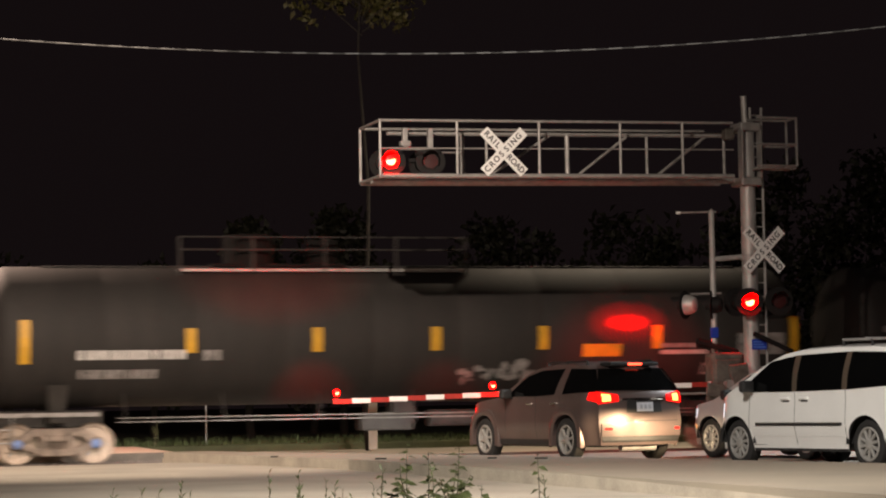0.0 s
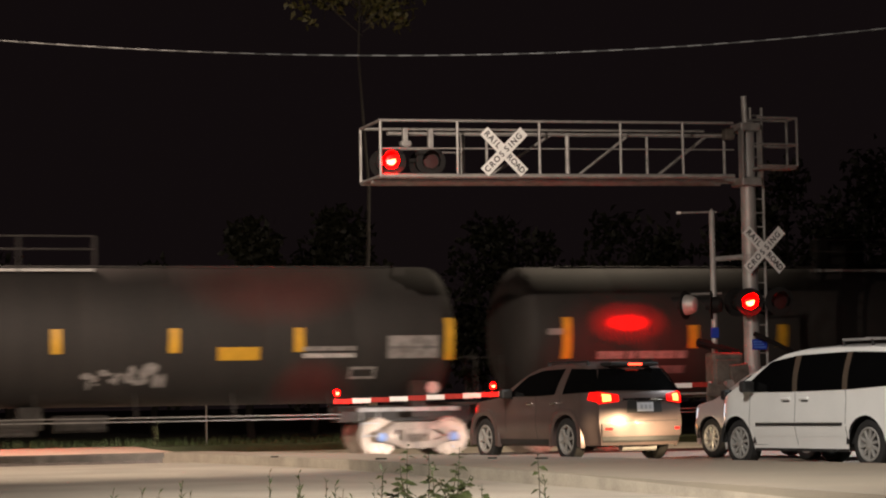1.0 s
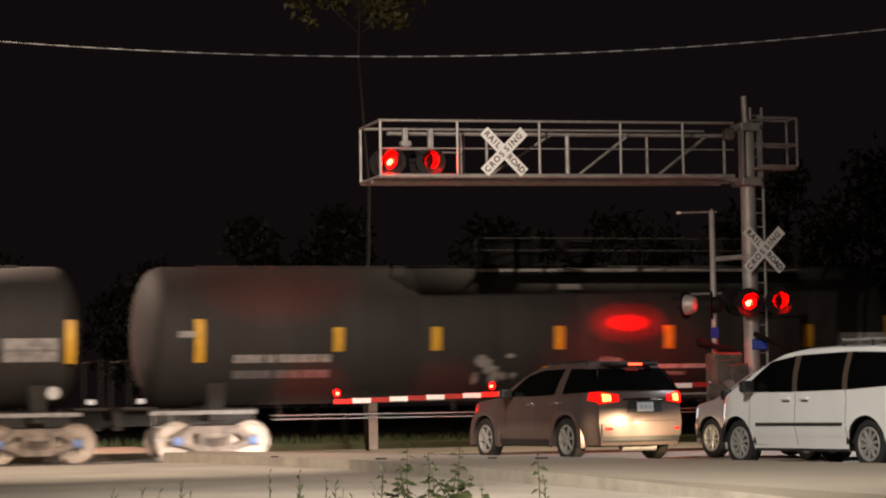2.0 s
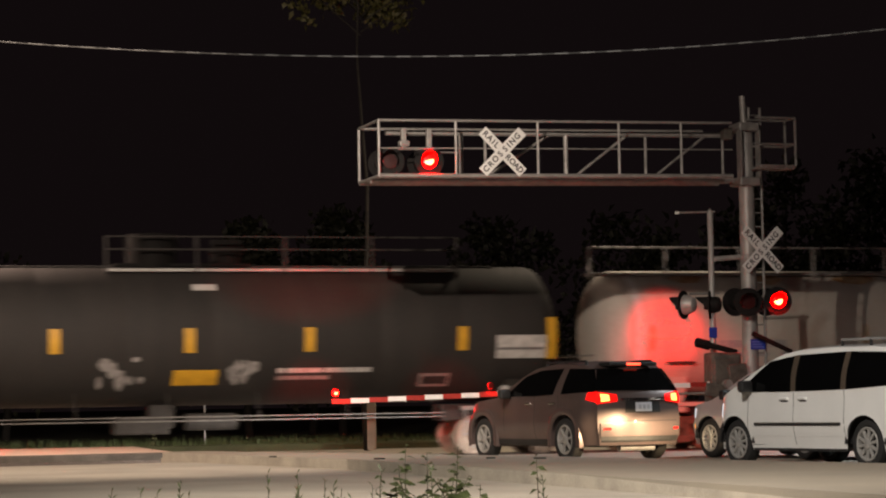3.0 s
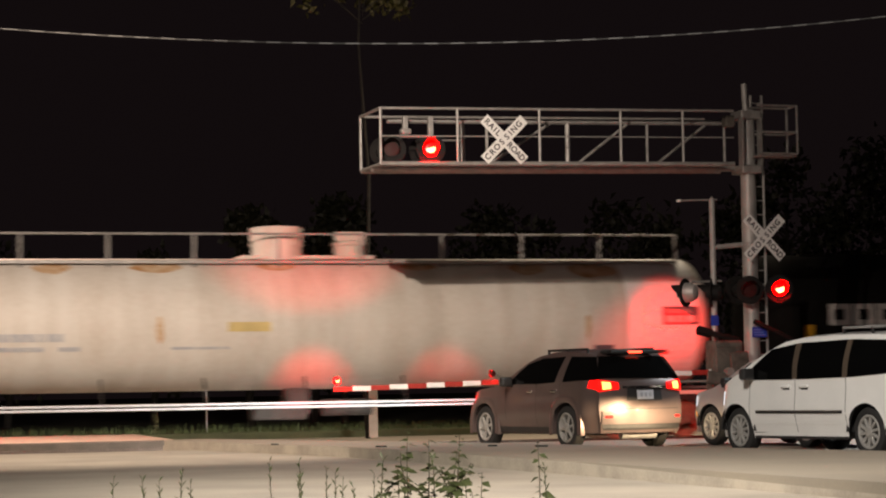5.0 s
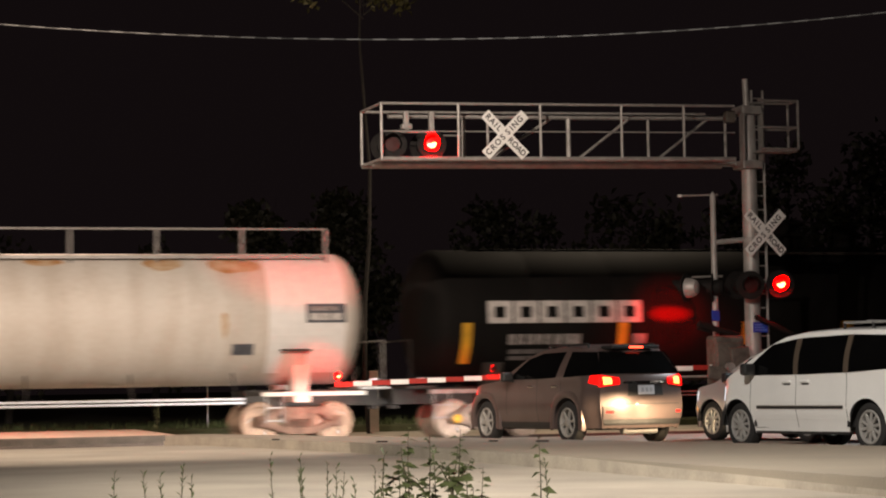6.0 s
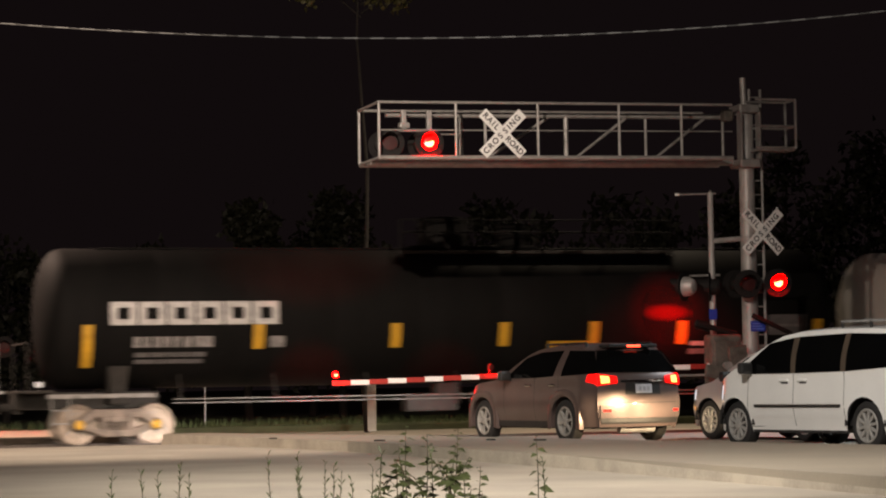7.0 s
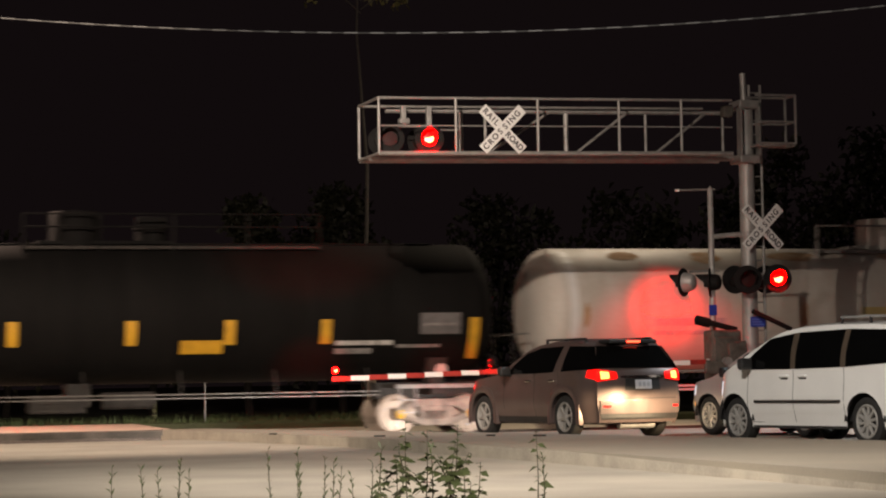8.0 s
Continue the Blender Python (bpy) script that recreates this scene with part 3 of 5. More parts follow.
def gate():
    t = thing("crossing_gate", grid(TS, TN - 0.1, 0), "lowered crossing gate with red and white arm and lamps", "crossing gate")
    z = lambda s: 1.107 + 0.03 * (s + 1.08)
    edges = [-1.08 + 0.385 * k for k in range(23)]
    for k, (a, b) in enumerate(zip(edges, edges[1:])):
        bm = B()
        box(bm, (a, -0.03, z(a) - 0.05), (b - 0.002, 0.03, z(a) + 0.05), 0.006, Matrix.Translation((0, 0, 0)))
        part("arm_section", bm, RED_TAPE if k % 2 == 0 else WHITE_SIGN, t, "red sheeting" if k % 2 == 0 else "white sheeting")
    part("arm_truss", tube(B(), (2.5, 0.05, z(2.5) - 0.1), (7.4, 0.05, z(7.4) - 0.2), 0.025, 8), GALV, t)
    for s, lit in ((-1.02, None), (2.24, True), (5.4, False)):
        bm = lathe(B(), [(0, -0.08), (0.05, -0.07), (0.055, 0.0), (0.05, 0.07), (0, 0.08)], 16)
        lampo = part("gate_lamp", bm, BLACK_PAINT, t, "gate arm lamp", pose(s, 0.03, z(s) + 0.17))
        lens = part("lens", lens_mesh(B(), 0.062), (GATE_ON, LENS_OFF, LENS_RIM), lampo, "red lamp lens")
        lens.matrix_basis = pose(0, -0.085, 0)
        if lit is not None:
            MOVERS.append((lens, lens_rows((0, -0.085, 0), lit)))
    for s, power in ((-1.02, 3000), (2.24, 1500)):
        here = spot(TS + s, TN + 0.06, z(s) + 0.17)
        lamp("gate_beam", "SPOT", here, spot(TS + s + 1.6, 54.0, 1.12), power, (1.0, 0.0, 0.0), 0.03, 16, 1.0)
    m = thing("gate_mechanism", grid(TS + 7.35, TN - 0.05, 0), "weathered grey gate mechanism with counterweights", "gate mechanism")
    bm = B()
    box(bm, (-0.25, -0.25, 0), (0.25, 0.25, 0.12), 0.03)
    tube(bm, (0, 0, 0.1), (0, 0, 1.0), 0.11, 16)
    part("pedestal", bm, GREY_BOX, m)
    bm = B()
    box(bm, (-0.30, -0.2, 0.95), (0.40, 0.25, 2.0), 0.06)
    box(bm, (-0.24, -0.24, 1.10), (0.32, -0.19, 1.85), 0.02)
    part("housing", bm, GREY_BOX, m)
    bm = B()
    box(bm, (0.2, -0.34, 1.02), (0.62, -0.24, 1.72), 0.03, Matrix.Rotation(radians(-6), 4, "Y"))
    part("counterweight", bm, GREY_BOX, m)
    bm = B()
    box(bm, (-0.66, -0.32, 1.02), (0.3, -0.26, 1.3), 0.03, Matrix.Rotation(radians(8), 4, "Y"))
    part("crank_arm", bm, GREY_BOX, m)
    # two solid dark bars that stand in for shadows cast on the train
    bm = box(B(), (-0.50, 0.30, -0.06), (0.5, 0.38, 0.06), 0.03, Matrix.Translation((0.05, 0, 2.13)) @ Matrix.Rotation(radians(14), 4, "Y"))
    box(bm, (-0.45, 0.38, -0.10), (-0.1, 0.46, 0.10), 0.03, Matrix.Translation((0.05, 0, 2.13)) @ Matrix.Rotation(radians(14), 4, "Y"))
    part("counterweight_arm", bm, BLACK_PAINT, m, "dark bar that stands in for a shadow on the train")
    bm = box(B(), (-0.62, 0.30, -0.05), (0.38, 0.36, 0.05), 0.02, Matrix.Translation((1.45, 0, 2.16)) @ Matrix.Rotation(radians(24), 4, "Y"))
    part("counterweight_arm", bm, BLACK_PAINT, m, "dark bar that stands in for a shadow on the train")
    part("axle", tube(B(), (0, -0.4, 1.34), (0, 0.3, 1.34), 0.09, 14), GALV, m)


def far_signal():
    t = thing("far_signal", pose(-12.75, 66.0, -0.05, 0, 0, 10), "signal post with red light beyond the tracks", "railroad signal")
    part("post", tube(B(), (0, 0, 0), (0, 0, 3.2), 0.07, 14), ALU, t)
    for x in (-0.34, 0.34):
        head = lamp_head(t, pose(x, -0.16, 2.36, 0, 0, 0), x > 0)
    part("light_bar", tube(B(), (-0.36, 0, 2.4), (0.36, 0, 2.4), 0.03, 8), GALV, t)


cantilever()
side_signal()
gate()
far_signal()

# ---- train ----
TANK = {"r": 1.57, "z": 2.91}        # radius of the tank being built, and its centre above the rail


def on_tank(bm, s0, s1, z0, z1, proud=0.012, cuts=5):
    """A thin curved panel on the near side of the tank, between two heights above the rail."""
    a0, a1 = math.asin((z0 - TANK["z"]) / TANK["r"]), math.asin((z1 - TANK["z"]) / TANK["r"])
    rows = []
    for r in (TANK["r"] + proud, TANK["r"] + 0.002):
        rows.append([[bm.verts.new((x, -r * math.cos(a0 + (a1 - a0) * k / cuts), TANK["z"] + r * math.sin(a0 + (a1 - a0) * k / cuts))) for k in range(cuts + 1)] for x in (s0, s1)])
    (a, b), (c, d) = rows
    for k in range(cuts):
        bm.faces.new((a[k], b[k], b[k + 1], a[k + 1]))
        bm.faces.new((a[k], a[k + 1], c[k + 1], c[k]))
        bm.faces.new((b[k], d[k], d[k + 1], b[k + 1]))
    bm.faces.new((a[0], c[0], d[0], b[0]))
    bm.faces.new((a[cuts], b[cuts], d[cuts], c[cuts]))
    return bm


def blot(bm, s, z, wide, high, rng, proud=0.006):
    """A stain of uneven outline on the near side of the tank."""
    n = 22
    wob = [rng.uniform(0.7, 1.12) for _ in range(n)]
    rings = []
    for f in (0.45, 1.0):
        ring = []
        for k in range(n):
            a = 2 * math.pi * k / n
            r = f * (0.5 * wob[k] + 0.25 * wob[k - 1] + 0.25 * wob[(k + 1) % n])
            q = math.asin(max(-0.999, min(0.999, (z + high * r * math.sin(a) - TANK["z"]) / TANK["r"])))
            ring.append(bm.verts.new((s + wide * r * math.cos(a), -(TANK["r"] + proud) * math.cos(q), TANK["z"] + (TANK["r"] + proud) * math.sin(q))))
        rings.append(ring)
    bm.faces.new(rings[0])
    for k in range(n):
        bm.faces.new((rings[0][k], rings[0][(k + 1) % n], rings[1][(k + 1) % n], rings[1][k]))
    return bm


def marks(name, span, n, fill, rng, material, parent, label="", wide=0.012):
    """A line of marks of uneven widths that stands for writing too blurred to read."""
    s0, s1, z0, z1 = span
    w = (s1 - s0) / n
    for k in range(n):
        f = fill * rng.uniform(0.75, 1.2)
        part(name, on_tank(B(), s0 + w * k, s0 + w * k + w * min(f, 0.94), z0, z1, wide, 3), material, parent, label)


def scrawl(parent, s0, s1, z0, z1, rng, material=None):
    """A painted scrawl of overlapping uneven strokes."""
    for k in range(9):
        u = (k + rng.random()) / 9
        bm = blot(B(), s0 + (s1 - s0) * u, rng.uniform(z0, z1), (s1 - s0) * rng.uniform(0.06, 0.2), (z1 - z0) * rng.uniform(0.12, 0.5), rng, 0.006 + 0.0015 * k)
        part("paint_stroke", bm, material or STENCIL_DIM, parent, "pale painted stroke")


def wheel_mesh(bm, y, out):
    """One railway wheel, its flange inside; out is the side of its face."""
    prof = [(0.0, 0.03), (0.11, 0.03), (0.12, -0.02), (0.2, 0.012), (0.34, -0.02), (0.39, -0.005), (0.40, 0.035), (0.452, 0.04), (0.457, -0.06), (0.485, -0.075), (0.48, -0.10), (0.40, -0.105), (0.38, -0.05), (0.13, -0.06), (0.0, -0.06)]
    lathe(bm, [(r, z) for r, z in prof], 40, Matrix.Translation((0, y, 0)) @ (Matrix.Rotation(radians(90), 4, "X") if out < 0 else AXIS_Y))
    return bm


def wheelset(parent, x, wear):
    bm = B()
    wheel_mesh(bm, -0.76, -1)
    wheel_mesh(bm, 0.76, 1)
    tube(bm, (0, -0.8, 0), (0, 0.8, 0), 0.085, 14)
    w = part("wheelset", bm, wear, parent, "worn steel wheels on an axle", pose(x, 0, 0.457), smooth=True)
    for k in range(3):
        bm = B()
        tube(bm, (0.27 * math.cos(k * 2.1), -0.80, 0.27 * math.sin(k * 2.1)), (0.27 * math.cos(k * 2.1), -0.765, 0.27 * math.sin(k * 2.1)), 0.035, 8)
        part("wheel_mark", bm, STENCIL_DIM, w)
    MOVERS.append((w, spin_rows(x)))
    return w


def spin_rows(x):
    turn = math.degrees(SPEED / 0.457)
    return [(k / 15, pose(x, 0, 0.457, 0, -turn * k / 15, 0)) for k in range(121)]


def truck(parent, x, material, cap):
    """A two-axle truck: cast side frames with window openings, springs, bolster, bearing caps."""
    bm = B()
    box(bm, (-0.24, -1.08, 0.50), (0.24, 1.08, 0.80), 0.05)
    tr = part("truck_bolster", bm, material, parent, "cast bolster of a two-axle truck", pose(x, 0, 0))
    for y in (-1.0, 1.0):
        bm = B()
        for a, b, r in (((-0.89, 0.47), (-0.56, 0.72), 0.10), ((-0.56, 0.72), (0.56, 0.72), 0.095), ((0.56, 0.72), (0.89, 0.47), 0.10), ((-0.78, 0.42), (-0.32, 0.26), 0.075), ((-0.32, 0.26), (0.32, 0.26), 0.085), ((0.32, 0.26), (0.78, 0.42), 0.075), ((-0.34, 0.26), (-0.30, 0.72), 0.07), ((0.34, 0.26), (0.30, 0.72), 0.07)):
            pa, pb = Vector((a[0], y, a[1])), Vector((b[0], y, b[1]))
            mm = Matrix.Translation((pa + pb) / 2) @ (pb - pa).to_track_quat("X", "Z").to_matrix().to_4x4()
            box(bm, (-(pb - pa).length / 2 - 0.03, -0.09, -r), ((pb - pa).length / 2 + 0.03, 0.09, r), 0.03, mm)
        for k in (-1, 1):
            box(bm, (k * 0.89 - 0.15, y - 0.12, 0.34), (k * 0.89 + 0.15, y + 0.12, 0.6), 0.04)
        part("side_frame", bm, material, tr, "cast side frame with window openings")
    for k in (-0.16, 0.0, 0.16):
        bm = lathe(B(), [(0.055 + 0.018 * (j % 2), 0.3 + j * 0.018) for j in range(12)], 10, Matrix.Translation((k, -1.03, 0)))
        part("spring", bm, material, tr)
    for k in (-0.89, 0.89):
        bm = lathe(B(), [(0, 0.07), (0.06, 0.07), (0.105, 0.04), (0.115, 0.0), (0.115, -0.04)], 18, Matrix.Translation((k, -1.12, 0.457)) @ Matrix.Rotation(radians(90), 4, "X"))
        part("bearing_cap", bm, cap, tr, smooth=True)
        wheelset(tr, k, WHEEL_BROWN if material is TRUCK_BROWN else WHEEL_STEEL)
    return tr


def tank_car(name, left, right, label, white=False, tall=(), small=(), decor=None, seed=0, cap=HUB_BLUE, casting=TRUCK_PALE, dark=False, hatch=0.0, deck=(0.0, 0.0), trucks=(0.0, 0.0)):
    """left, right: where the tank's silhouette begins and ends along the track at the start; hatch, deck, trucks along it too."""
    rng = random.Random(seed)
    TANK["r"], TANK["z"] = (1.57, 2.91) if white else (1.645, 2.93)
    R, Z = TANK["r"], TANK["z"]
    a, b = left + 0.9, right - 0.65
    mid = (a + b) / 2
    t = thing(name, grid(mid, TRACK_N, RAIL_Z), label, "tank car", group="cars of the train")
    A0, B0 = a - mid, b - mid
    paint = TANK_WHITE if white else (TANK_DARK if dark else TANK_BLACK)
    prof = [(0, A0 - 0.62)]
    for k in range(1, 13):
        an = radians(90 * k / 12)
        prof.append((R * math.sin(an) ** 0.75, A0 - 0.62 * math.cos(an)))
    seams = 9
    for k in range(1, seams):
        x = A0 + (B0 - A0) * k / seams
        prof += [(R, x - 0.03), (R - 0.003, x - 0.012), (R - 0.003, x + 0.012), (R, x + 0.03)]
    for k in range(12, 0, -1):
        an = radians(90 * k / 12)
        prof.append((R * math.sin(an) ** 0.75, B0 + 0.62 * math.cos(an)))
    prof.append((0, B0 + 0.62))
    part("tank", lathe(B(), prof, 72, Matrix.Translation((0, 0, Z)) @ AXIS_X), paint, t, smooth=True)
    loc = lambda s: s - mid
    # underframe, bolsters, side pipes
    for s0, s1 in ((A0 - 1.15, A0 + 2.2), (B0 - 2.2, B0 + 1.15)):
        bm = B()
        box(bm, (s0, -0.35, 0.82), (s1, 0.35, 1.22), 0.03)
        part("stub_sill", bm, UNDER, t)
    for x in (trucks[0] - mid, trucks[1] - mid):
        bm = B()
        for y in (-1, 1):
            slab_pts = [(-0.16, 0.0), (0.16, 0.0), (0.24, 0.75), (-0.24, 0.75)]
            v0 = [bm.verts.new((x + p, y * (1.15 + q * 0.22), 1.05 + q)) for p, q in slab_pts]
            v1 = [bm.verts.new((x + p, y * (0.55 + q * 0.5), 1.05 + q)) for p, q in slab_pts]
            bm.faces.new(v0), bm.faces.new(v1[::-1])
            for k in range(4):
                bm.faces.new((v0[k], v1[k], v1[(k + 1) % 4], v0[(k + 1) % 4]))
        box(bm, (x - 0.2, -1.35, 0.92), (x + 0.2, 1.35, 1.08), 0.03)
        part("bolster", bm, paint if white else UNDER, t)
        truck(t, x, casting, cap)
    for z, y in ((1.02, -1.30), (0.93, -1.28)):
        part("side_pipe", tube(B(), (A0 + 2.4, y, z), (B0 - 2.4, y, z), 0.03 if white else 0.018, 8), REFLECT if white else PIPE_GREY, t, "thin side pipe under the tank")
    for k in range(7):
        x = A0 + 2.6 + (B0 - A0 - 5.2) * k / 6
        part("pipe_hanger", tube(B(), (x, -1.28, 0.92), (x, -0.9, 1.65), 0.02, 6), UNDER, t)
    bm = B()
    box(bm, (-1.2, -0.75, 0.62), (0.1, -0.25, 1.05), 0.06)
    tube(bm, (0.5, -0.6, 0.9), (1.7, -0.6, 0.9), 0.2, 16)
    box(bm, (-0.3, -0.3, 0.75), (0.3, 0.3, 1.45), 0.08)
    part("brake_gear", bm, UNDER, t, "brake cylinder and outlet under the tank")
    # side sill beam, wide band below the tank
    for s0, s1, z in ((A0 - 0.5, A0 + 2.0, 1.12), (B0 - 2.0, B0 + 0.5, 1.12)):
        bm = B()
        box(bm, (s0, -1.42, z - 0.05), (s1, -1.34, z + 0.05), 0.015)
        part("step_sill", bm, TANK_WHITE if white else STENCIL_DIM, t)
        for x in (s0 + 0.1, s0 + 0.5):
            part("ladder_rail", tube(B(), (x, -1.38, 0.45), (x, -1.38, 1.1), 0.018, 6), GALV, t)
        for z2 in (0.5, 0.8):
            part("rung", tube(B(), (s0 + 0.1, -1.38, z2), (s0 + 0.5, -1.38, z2), 0.016, 6), GALV, t)
    # end platform, handrails, coupler
    for x0, sg in ((A0, -1), (B0, 1)):
        bm = B()
        box(bm, (min(x0 + sg * 0.35, x0 + sg * 1.1), -1.4, 1.2), (max(x0 + sg * 0.35, x0 + sg * 1.1), 1.4, 1.27), 0.015)
        part("end_platform", bm, GALV if white else UNDER, t)
        for y in (-1.35, 1.35):
            part("grab_rail", tube(B(), (x0 + sg * 0.95, y, 1.2), (x0 + sg * 0.95, y, 2.35), 0.02, 6), GALV if white else UNDER, t)
        part("grab_rail", tube(B(), (x0 + sg * 0.95, -1.35, 2.35), (x0 + sg * 0.95, 1.35, 2.35), 0.02, 6), GALV if white else UNDER, t)
        bm = tube(B(), (x0 + sg * 1.1, 0, 0.88), (x0 + sg * 1.5, 0, 0.88), 0.09, 10)
        box(bm, (min(x0 + sg * 1.4, x0 + sg * 1.66), -0.17, 0.72), (max(x0 + sg * 1.4, x0 + sg * 1.66), 0.17, 1.04), 0.05)
        part("coupler", bm, UNDER, t)
        bm = B()
        box(bm, (x0 + sg * 0.7 - 0.08, -1.43, 1.34), (x0 + sg * 0.7 + 0.08, -1.42, 1.46))
        part("reflector", bm, REFLECT, t, "white reflector")
    # top of the car
    top = Z + R
    hatch -= mid
    bm = B()
    box(bm, (hatch - 0.95, -0.5, top - 0.03), (hatch + 2.3, 0.5, top + 0.06), 0.02)
    lathe(bm, [(0.60, top - 0.05), (0.60, top + 0.70), (0.56, top + 0.76), (0.2, top + 0.79), (0, top + 0.79)], 24, Matrix.Translation((hatch, 0, 0)))
    for q in range(6):
        tube(bm, (hatch + 0.62 * math.cos(q * 1.047), 0.62 * math.sin(q * 1.047), top + 0.3), (hatch + 0.62 * math.cos(q * 1.047), 0.62 * math.sin(q * 1.047), top + 0.74), 0.03, 6)
    # on black cars the walkway's shadow is put into darker housing and manway paint
    part("valve_housing", bm, paint if white else TANK_DARK, t, "domed valve housing on the top", smooth=True)
    bm = lathe(B(), [(0.38, top - 0.05), (0.38, top + 0.30), (0.42, top + 0.34), (0.42, top + 0.40), (0.2, top + 0.44), (0, top + 0.44)], 20, Matrix.Translation((hatch + 1.8, 0, 0)))
    box(bm, (hatch + 1.45, -0.08, top + 0.42), (hatch + 2.2, 0.08, top + 0.66), 0.03)
    part("manway", bm, paint if white else TANK_DARK, t, "round manway with a hinged cover", smooth=True)
    metal = GALV if white else paint
    run = (A0 - 0.85, B0 - 0.3) if deck[0] == deck[1] else (deck[0] - mid, deck[1] - mid)
    part("running_board", box(B(), (run[0], -0.90, top - 0.16), (run[1], -0.4, top - 0.085), 0.01), UNDER if dark else GALV, t, "pale edge of the running board")
    rail_z = top + (0.54 if white else 0.66)
    part("top_rail", tube(B(), (run[0], -0.88, rail_z), (run[1], -0.88, rail_z), 0.028 if white else 0.02, 8), metal, t, "pale handrail along the top" if white else "")
    if not white:
        part("mid_rail", tube(B(), (run[0], -0.88, rail_z - 0.3), (run[1], -0.88, rail_z - 0.3), 0.022, 8), metal, t)
    n = 10 if deck[0] == deck[1] else 4
    for k in range(n + 1):
        x = run[0] + (run[1] - run[0]) * k / n
        part("rail_post", tube(B(), (x, -0.88, top - 0.25), (x, -0.88, rail_z), 0.035, 8), metal, t)
    if not white:
        part("tank_ridge", tube(B(), (A0 + 0.8, -0.35, top - 0.02), (B0 - 0.8, -0.35, top - 0.02), 0.03, 8), metal, t, "thin pipe along the top")
    # yellow reflectors
    for s in tall:
        part("reflector", on_tank(B(), loc(s) - 0.125, loc(s) + 0.125, *((1.78, 2.74) if dark else (2.28, 3.27))), YELLOW, t, "tall yellow reflective strip")
    for s in small:
        part("reflector", on_tank(B(), loc(s) - 0.13, loc(s) + 0.13, *((2.16, 2.72) if dark else (2.50, 3.06))), YELLOW, t, "yellow reflective patch")
    if decor:
        decor(t, loc, rng)
    return t


def decor_first(t, loc, rng):
    marks("stencil", (loc(7.68), loc(10.2), 2.36, 2.57), 13, 0.9, rng, STENCIL, t, "white stencilled marks too blurred to read")
    marks("stencil", (loc(7.73), loc(9.58), 1.93, 2.13), 12, 0.85, rng, STENCIL_DIM, t)
    marks("stencil", (loc(10.6), loc(11.04), 2.33, 2.56), 3, 0.9, rng, STENCIL_DIM, t)
    part("placard", on_tank(B(), loc(19.92), loc(20.92), 2.32, 2.62), YELLOW, t, "yellow label band")
    marks("stencil", (loc(21.95), loc(23.25), 2.36, 2.46), 8, 0.93, rng, STENCIL, t)
    marks("stencil", (loc(21.95), loc(23.25), 2.52, 2.62), 8, 0.93, rng, STENCIL_DIM, t)
    scrawl(t, loc(16.85), loc(17.6), 1.78, 2.08, rng)
    scrawl(t, loc(17.65), loc(18.75), 1.76, 2.16, rng)
    part("panel", on_tank(B(), loc(24.0), loc(25.25), 2.33, 2.86), STENCIL_DIM, t, "pale stencilled data panel")
    marks("panel_line", (loc(24.05), loc(25.2), 2.55, 2.62), 6, 0.85, rng, PALE_BOX, t, wide=0.016)
    part("panel", on_tank(B(), loc(23.1), loc(23.75), 1.86, 2.14), STENCIL_DIM, t)
    part("panel_line", on_tank(B(), loc(23.16), loc(23.69), 1.92, 2.08, 0.016), TANK_BLACK, t)
    part("placard", lathe(B(), [(0, 0.01), (0.16, 0.01), (0.16, 0)], 8, Matrix.Translation((loc(25.15), -1.42, 1.62)) @ Matrix.Rotation(radians(90), 4, "X")), STENCIL, t, "pale diamond placard")


def decor_second(t, loc, rng):
    marks("stencil", (loc(29.3), loc(31.65), 2.26, 2.44), 9, 0.92, rng, STENCIL_DIM, t, "worn white stencil too blurred to read")
    marks("stencil", (loc(29.3), loc(31.65), 1.9, 2.08), 7, 0.9, rng, PALE_BOX, t)
    marks("stencil", (loc(28.0), loc(28.4), 2.85, 3.0), 3, 0.9, rng, STENCIL_DIM, t)
    scrawl(t, loc(35.22), loc(36.27), 1.83, 2.37, rng)
    scrawl(t, loc(38.29), loc(38.9), 1.86, 2.27, rng)
    part("data_plate", on_tank(B(), loc(37.44), loc(38.01), 3.95, 4.09), STENCIL, t, "small pale plate")
    part("placard", on_tank(B(), loc(36.95), loc(38.0), 1.76, 2.1), YELLOW, t, "yellow label band")
    marks("stencil", (loc(39.4), loc(41.7), 2.02, 2.12), 10, 0.95, rng, STENCIL, t)
    marks("stencil", (loc(39.4), loc(40.7), 1.86, 1.94), 6, 0.95, rng, STENCIL_DIM, t)
    part("panel", on_tank(B(), loc(44.75), loc(46.0), 2.3, 2.85), STENCIL, t, "white stencilled data panel")
    marks("panel_line", (loc(44.8), loc(45.95), 2.5, 2.56), 6, 0.85, rng, PALE_BOX, t, wide=0.016)
    part("panel", on_tank(B(), loc(42.9), loc(43.65), 1.66, 1.96), STENCIL_DIM, t)
    part("panel_line", on_tank(B(), loc(42.97), loc(43.58), 1.72, 1.9, 0.016), TANK_BLACK, t)
    part("placard", lathe(B(), [(0, 0.01), (0.16, 0.01), (0.16, 0)], 8, Matrix.Translation((loc(45.0), -1.42, 1.5)) @ Matrix.Rotation(radians(90), 4, "X")), STENCIL, t, "pale diamond placard")


